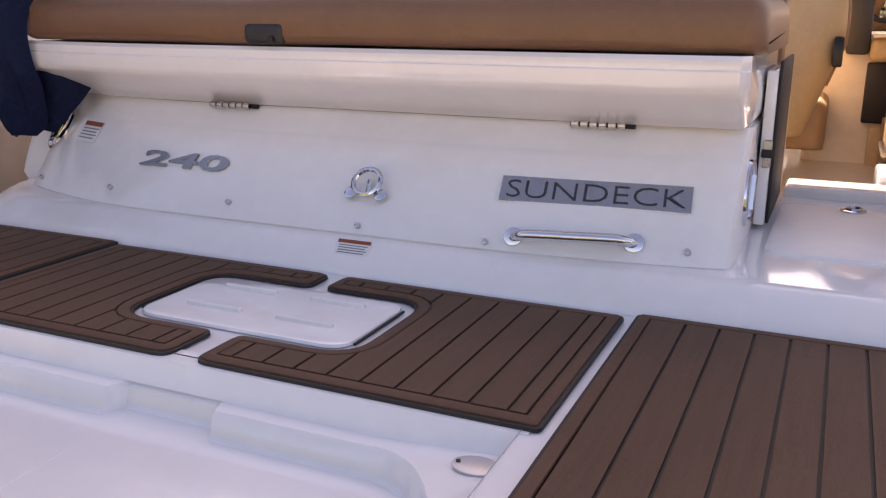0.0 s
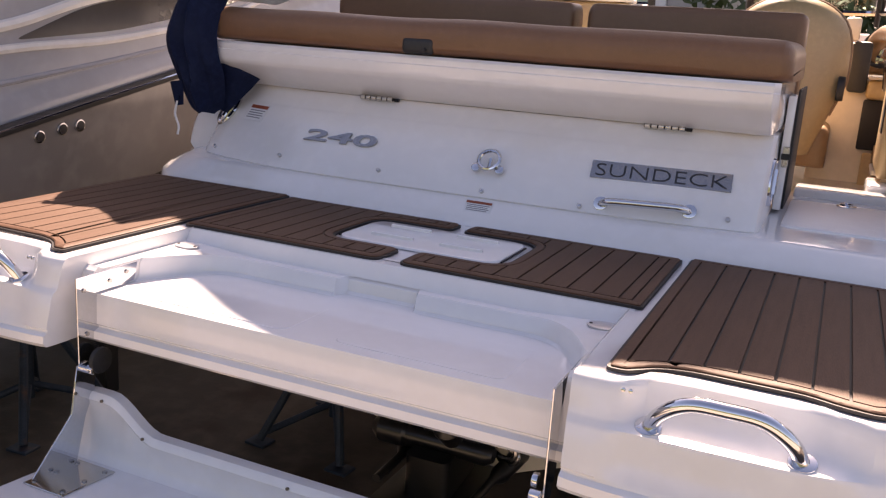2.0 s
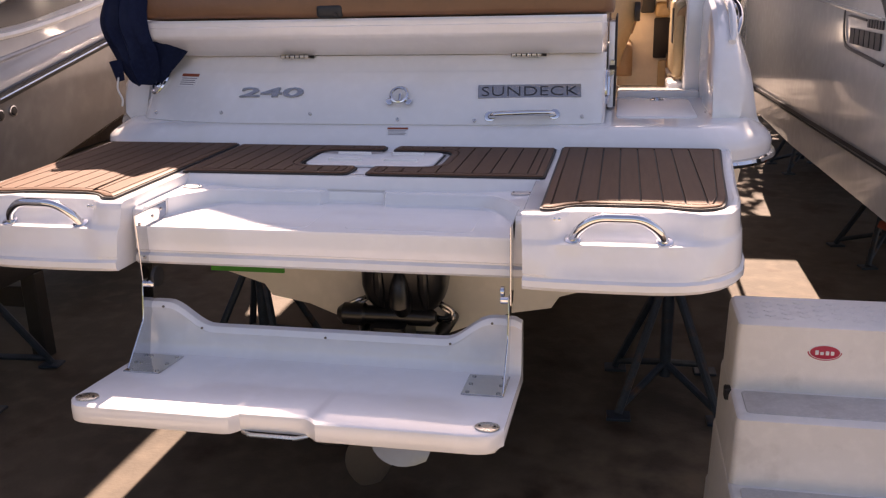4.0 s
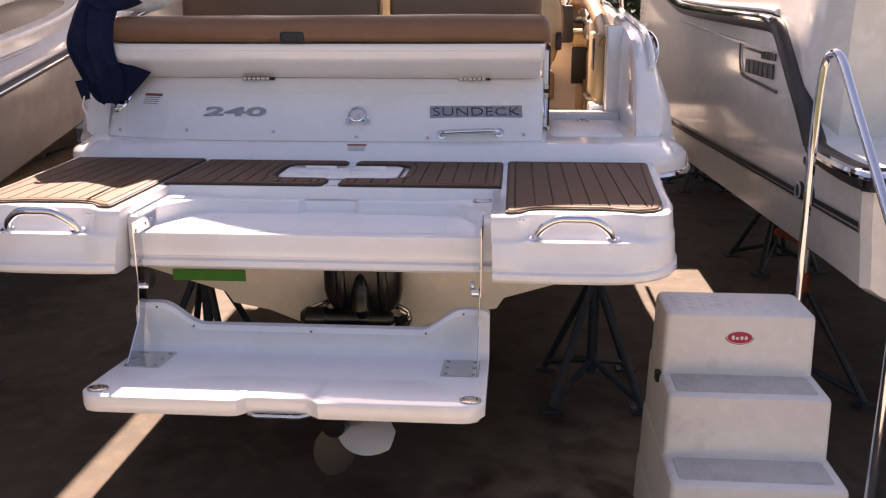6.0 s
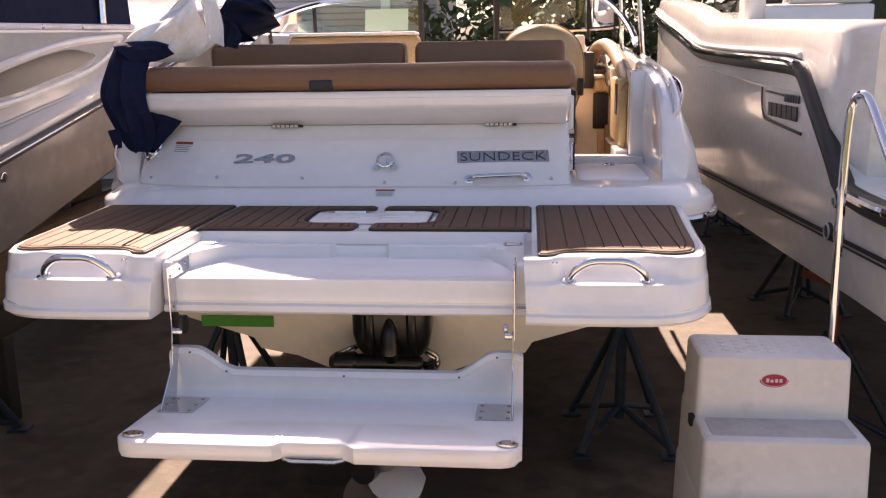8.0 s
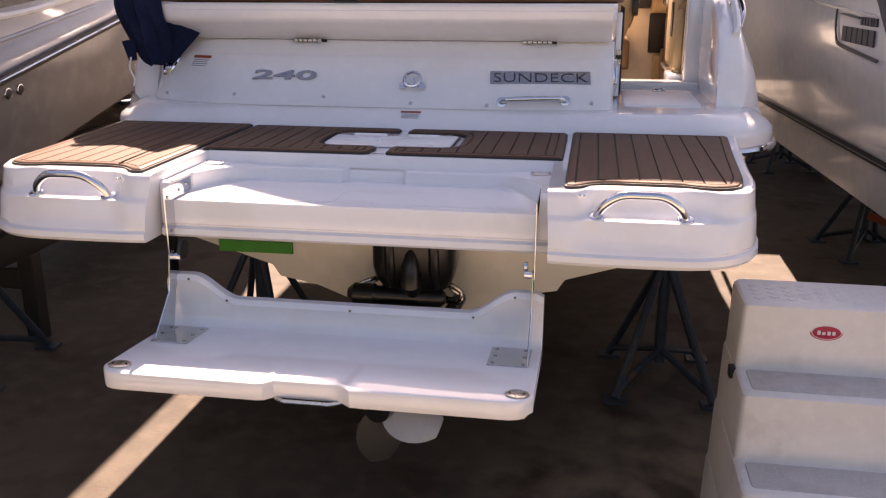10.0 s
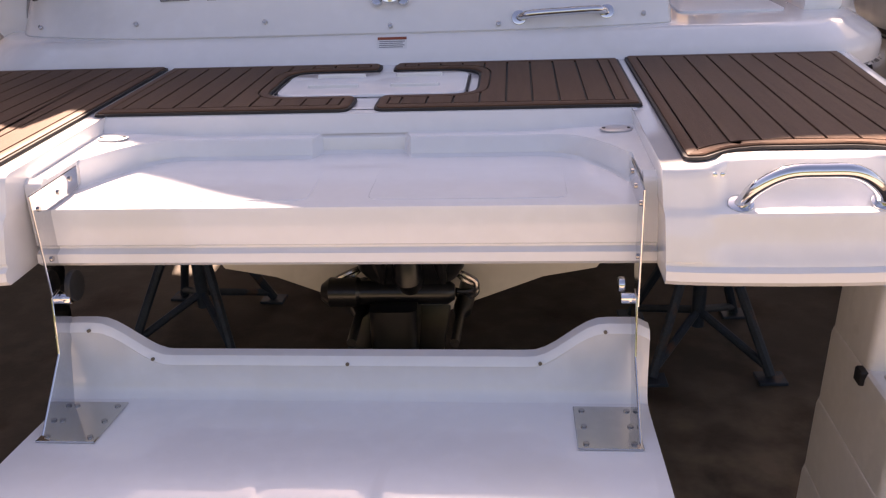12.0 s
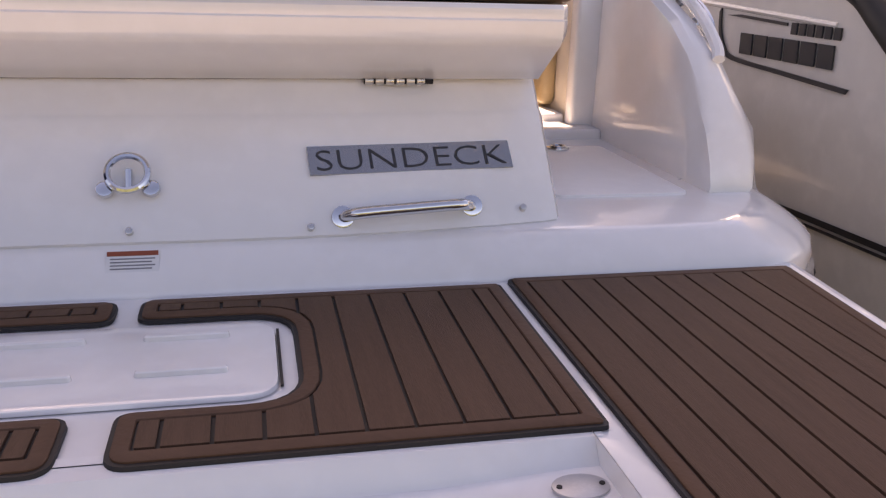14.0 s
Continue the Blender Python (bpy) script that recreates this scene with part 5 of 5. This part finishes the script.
part("door_opening", box(2.115, 2.245, 2.70, 2.74, 0.89, 1.9, 0.01, 2), GLASS_DARK, cabin)
part("lower_panel", box(2.10, 2.78, 2.56, 2.72, 0.55, 0.875, 0.02, 3), GEL, cabin)
part("bait_cabinet", box(2.255, 2.76, 2.55, 2.745, 0.882, 1.6, 0.02, 3), GEL, cabin)
part("cabinet_seam", box(2.27, 2.745, 2.546, 2.552, 1.02, 1.03, 0.001, 1), RUBBER, cabin)
part("cabinet_latch", box(2.70, 2.725, 2.540, 2.552, 0.93, 0.97, 0.003, 1), STEEL, cabin)
part("side_curtain", box(2.80, 3.60, 2.70, 2.745, 0.6, 1.85, 0.01, 2), HEDGE, cabin, "dull green side curtain")
part("cleat", join(tube([(2.02, 3.85, 0.86), (2.02, 4.05, 0.86)], 0.014, 8), tube([(2.02, 3.92, 0.80), (2.02, 3.92, 0.86)], 0.012, 8), tube([(2.02, 3.98, 0.80), (2.02, 3.98, 0.86)], 0.012, 8)), STEEL, wb)
for y in (3.4, 6.5):
    for sx in (-0.45, 0.45):
        copy_thing(stand, pose(MID + sx, y, 0, 0, 0, 10))
red_stand = jack_stand(0.81)
tagged(red_stand, "blue steel boat jack stand with a red post and pad", "jack stand", "jack stands")
red_stand.matrix_basis = pose(2.14, 1.0, 0, 0, 0, 20)
for piece in red_stand.children:
    if piece.name.split(".")[0] in ("pipe", "pad"):
        piece.data.materials[0] = RED_STEEL
part("keel_block", box(MID - 0.15, MID + 0.15, 0.8, 1.1, -DECK, -0.86, 0.01, 1), BARK, wb)
part("keel_block", box(MID - 0.15, MID + 0.15, 5.8, 6.1, -DECK, -0.84, 0.01, 1), BARK, wb)

# ---- the white boat on the port side, its colours darkened for shade ----
lb = thing("grey_white_boat", (0, 0, DECK), "white motor boat with a dark side window and black canvas top", "boat")
MIDL = -3.08


def lrail(y):
    return 0.09 + 0.21 * y if y < 3 else 0.72 + 0.10 * (y - 3)


rings, upper, rail_pts = [], [], []
for y in (-2.4, -1.6, -0.8, -0.2, 0.4, 1.0, 1.6, 2.2, 3.0, 4.0, 5.2, 6.5, 7.4):
    s = lrail(y)
    taper = 1.0 if y < 3 else max(0.03, 1 - ((y - 3) / 4.5) ** 2)
    hw = 1.30 * taper
    side = [(hw, s), (hw * 0.985, s - 0.14), (hw * 0.965, s - 0.30), (hw * 0.950, s - 0.43), (hw * 0.93, s - 0.455), (hw * 0.4, s - 0.76), (0, s - 0.9)]
    rings.append([(MIDL + w, y, z) for w, z in side] + [(MIDL - w, y, z) for w, z in side[-2::-1]])
    g = max(s + 0.22, 0.72 + 0.03 * y)
    u = [(hw * 0.99, s + 0.012), (hw * 0.99, s + 0.05), (hw * 0.965, s + 0.10), (hw * 0.96, s + 0.12), (hw * 0.958, g - 0.08), (hw * 0.956, g - 0.015), (hw * 0.945, g)]
    upper.append([(MIDL + w, y, z) for w, z in u] + [(MIDL - w, y, z) for w, z in u[::-1]])
    rail_pts.append((MIDL + hw * 1.002, y, s))
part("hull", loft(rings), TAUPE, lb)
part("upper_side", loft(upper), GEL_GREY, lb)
part("rub_rail", tube(rail_pts, 0.022, 8), RUBBER, lb)
part("rail_strip", tube([(x + 0.016, y, z + 0.004) for x, y, z in rail_pts], 0.006, 8), STEEL, lb)
for y, z in ((0.113, 0.046), (0.220, 0.068), (0.305, 0.076)):
    vent = part("vent_hole", disc((MIDL + 1.292, y, z), (1, 0, -0.06), 0.025, 0.016, 20, 0.004), STEEL, lb, "dark round vent with a bright rim")
    part("vent_core", disc((MIDL + 1.300, y, z), (1, 0, -0.06), 0.019, 0.004, 18, 0.001), BLACK, vent)
# side window in its raised oval moulding
win_m = Matrix(((0, 0, 1, MIDL + 1.2445), (1, 0, 0, 0), (0, 1, 0.0, 0.0), (0, 0, 0, 1)))
win = rounded([(0.06, 0.392), (0.55, 0.44), (1.18, 0.555), (1.40, 0.625), (1.10, 0.655), (0.82, 0.615), (0.40, 0.53)], [0.05, 0.10, 0.10, 0.06, 0.10, 0.10, 0.12], 6)
bm = prism(win, -0.004, 0.004)
bmesh.ops.transform(bm, matrix=win_m, verts=bm.verts)
part("side_window", bm, GLASS_DARK, lb, "dark tinted side window")
for run, r in (([(-2.2, 0.10), (-0.6, 0.34), (0.0, 0.435), (0.38, 0.545), (0.80, 0.635), (1.15, 0.685), (1.70, 0.725)], 0.022), ([(-2.2, 0.02), (-0.6, 0.27), (0.05, 0.362), (0.56, 0.408), (1.22, 0.525), (1.52, 0.62), (1.70, 0.72)], 0.018)):
    part("window_moulding", tube(smooth_path([win_m @ Vector((y, z, 0.0)) for y, z in run], 6), r, 8), GEL_DIRT, lb)
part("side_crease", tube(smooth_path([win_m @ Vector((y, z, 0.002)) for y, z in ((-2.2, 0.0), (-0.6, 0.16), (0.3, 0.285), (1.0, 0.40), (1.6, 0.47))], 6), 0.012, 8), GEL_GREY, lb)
part("canvas_top", loft([[(MIDL + x, y, z + 0.03 * y) for x, z in ((1.205, 0.745), (1.19, 1.0), (0.95, 1.75), (-0.95, 1.75), (-1.19, 1.0), (-1.205, 0.745))] for y in (-0.4, 0.4, 1.2, 1.75, 1.95)]), NAVY, lb, "black canvas top")
part("trim_strip", tube([(MIDL + 1.212, y, 0.735 + 0.03 * y) for y in np.linspace(-0.5, 1.95, 12)], 0.016, 8), LINING, lb)
for y in (0.1, 0.5, 0.9, 1.3):
    part("snap_stud", disc((MIDL + 1.222, y, 0.735 + 0.03 * y), (1, 0, 0.3), 0.012, 0.01, 10, 0.002), STEEL, lb)
part("top_pole", tube([(MIDL + 1.22, 1.55, 0.80), (MIDL + 1.20, 1.62, 1.6)], 0.022, 8), STEEL, lb)
for y in (0.5, 4.5):
    for sx in (-0.7, 0.7):
        copy_thing(stand, pose(MIDL + sx, y, 0, 0, 0, 5))

# cradle that carries it, added to keep the shaded gap below the hull dark
cradle = thing("boat_cradle", (MIDL, 0, 0), "dark boat cradle with timber bunks, added to fill the shade under the hull", "cradle")
for side in (-1, 1):
    part("side_beam", box(0.78 * side - 0.05, 0.78 * side + 0.05, -2.0, 6.0, 0.50, 0.66, 0.01, 2), RUBBER, cradle)
    bunk = box(0.72 * side - 0.07, 0.72 * side + 0.07, -1.9, 5.0, 0.661, 0.84, 0.02, 2)
    for v in bunk.verts:
        v.co.z += max(0.0, (v.co.y + 1.9) * 0.05) if v.co.z > 0.75 else 0.0
    part("bunk", bunk, BARK, cradle)
    for y in (-1.7, 0.9, 3.4, 5.7):
        part("post", box(0.78 * side - 0.045, 0.78 * side + 0.045, y - 0.045, y + 0.045, 0.0, 0.4995, 0.006, 1), RUBBER, cradle)
for y in (-1.7, 0.9, 3.4, 5.7):
    part("cross_beam", box(-0.7345, 0.7345, y - 0.04, y + 0.04, 0.30, 0.42, 0.006, 1), RUBBER, cradle)

# ---- beyond the boats: a sided shed, trees and a far boat ----
shed = thing("shed", (-3.0, 11.0, 0), "pale grey shed wall with horizontal siding", "shed")
part("wall", box(-6, 2.1, 0.02, 4, 0, 4.2), SIDING, shed, smooth=False)
for k in range(40):
    part("siding_board", box(-6, 2.1, -0.02, 0.02, 0.10 * k, 0.10 * k + 0.088, 0.004, 1), SIDING, shed, smooth=False)
part("corner_post", box(1.2, 1.36, -0.06, -0.021, 0, 4.2, 0.01, 1), GEL, shed)


far = thing("far_motor_boat", (0, 6.5, 0), "distant white motor boat with a dark windscreen", "boat")
part("hull", loft([[(x, y, z) for x, z in ((-5.2, 0.9), (-5.2, 2.15), (-4.9, 2.36), (-2.75, 2.47), (-2.45, 2.30), (-2.5, 0.9))] for y in (0.0, 5.0)]), GEL, far)
part("rub_rail", tube([(-5.2, -0.02, 2.17), (-3.8, -0.02, 2.24), (-2.44, -0.02, 2.31)], 0.025, 8), RUBBER, far)
glass = part("windscreen", loft([[(x, y, z) for x, z in ((-3.55, 2.46), (-3.05, 2.50), (-2.98, 2.92), (-3.85, 2.92))] for y in (-0.06, -0.02)]), GLASS_DARK, far)
part("windscreen_frame", tube([(-3.58, -0.08, 2.455), (-3.03, -0.08, 2.50), (-2.95, -0.08, 2.93)], 0.02, 8), STEEL, glass)
part("windscreen", loft([[(x, y, z) for x, z in ((-3.00, 2.49), (-2.72, 2.51), (-2.80, 2.62), (-2.98, 2.64))] for y in (-0.06, -0.02)]), GLASS_DARK, far)
part("keel_block", box(-4.2, -3.4, 1.0, 3.5, 0.0, 0.92, 0.02, 1), BARK, far)


def tree(at, height, spread, seed, low=0.12, lean=(0.0, 0.0), count=4200, leaf=0.11, deep=1.0):
    rnd = random.Random(seed)
    t = thing("tree", at, "leafy green tree behind the boats", "tree", "trees beyond the yard")
    trunk = tube(smooth_path([(0, 0, 0), (0.08, 0.03, height * 0.3), (-0.05, 0.06, height * 0.6), (0.03, 0, height * 0.85)], 4), [0.16 - 0.009 * i for i in range(13)], 8)
    for k in range(7):
        a, z = rnd.uniform(0, math.tau), height * rnd.uniform(0.35, 0.75)
        e = Vector((math.cos(a) * spread * 0.7, math.sin(a) * spread * 0.7, z + height * 0.18))
        trunk = tube([(0, 0, z), e * 0.5 + Vector((0, 0, z * 0.45)), e], [0.06, 0.04, 0.015], 6, trunk)
    part("trunk", trunk, BARK, t)
    verts, faces = [], []
    for k in range(count):
        a, r, z = rnd.uniform(0, math.tau), spread * rnd.random() ** 0.5, rnd.random()
        c = Vector((math.cos(a) * r, math.sin(a) * r, height * (low + (1.02 - low) * z)))
        c.x *= 1 - 0.5 * abs(z - 0.45)
        c.y *= (1 - 0.5 * abs(z - 0.45)) * deep
        c += Vector((lean[0], lean[1], 0)) * min(1.0, c.z / (height * 0.7))
        if noise.noise(c * 1.3 + Vector((seed, 0, 0))) < -0.12:
            continue
        u = Vector((rnd.gauss(0, 1), rnd.gauss(0, 1), rnd.gauss(0, 1))).normalized() * leaf
        v = u.orthogonal().normalized() * leaf * 0.45
        n0 = len(verts)
        verts += [tuple(c - u), tuple(c + v), tuple(c + u), tuple(c - v)]
        faces.append((n0, n0 + 1, n0 + 2, n0 + 3))
    me = bpy.data.meshes.new("crown")
    me.from_pydata(verts, [], faces)
    me.materials.append(LEAF)
    cr = new("crown", me)
    cr.parent = t
    return t


for i, (x, y, h, s) in enumerate(((0.3, 9.8, 4.6, 1.5), (2.0, 10.4, 4.0, 1.5), (3.9, 10.0, 4.4, 1.6), (5.6, 11.5, 5.0, 1.9), (8.5, 13.0, 6.0, 2.4), (1.7, 13.0, 6.0, 2.4), (-12.0, 15.0, 6.0, 2.5))):
    tree((x, y, 0), h, s, 11 + i)
back_hedge = thing("hedge", (4.0, 15.5, 0), "long dark green clipped hedge", "hedge")
rows = []
for i in range(41):
    x = -6 + 0.4 * i
    rows.append([(x, 0.4 * noise.noise((x * 0.9, z * 1.3, 9.0)) - y, z + 0.25 * noise.noise((x, 5.0, z))) for y, z in ((0, 0), (0.15, 0.8), (0.1, 1.7), (0.0, 2.3), (-0.5, 2.7), (-1.4, 2.8), (-1.6, 0))])
part("foliage", loft(rows, False, False), HEDGE, back_hedge)

# ---- behind the walk: an unseen hedge, added to close the yard and block low sky light ----
hedge = thing("hedge", (0, -9.5, 0), "long dark green clipped hedge", "hedge")
rows = []
for i in range(61):
    x = -18 + 0.6 * i
    rows.append([(x + 0.15 * noise.noise((x, z, 3.0)), 0.5 * noise.noise((x * 0.9, z * 1.3, 0.0)) + y, z + 0.25 * noise.noise((x, 5.0, z))) for y, z in ((0, 0), (0.15, 0.8), (0.1, 1.7), (0.0, 2.5), (-0.5, 3.1), (-1.4, 3.2), (-1.6, 0))])
part("foliage", loft(rows, False, False), HEDGE, hedge)
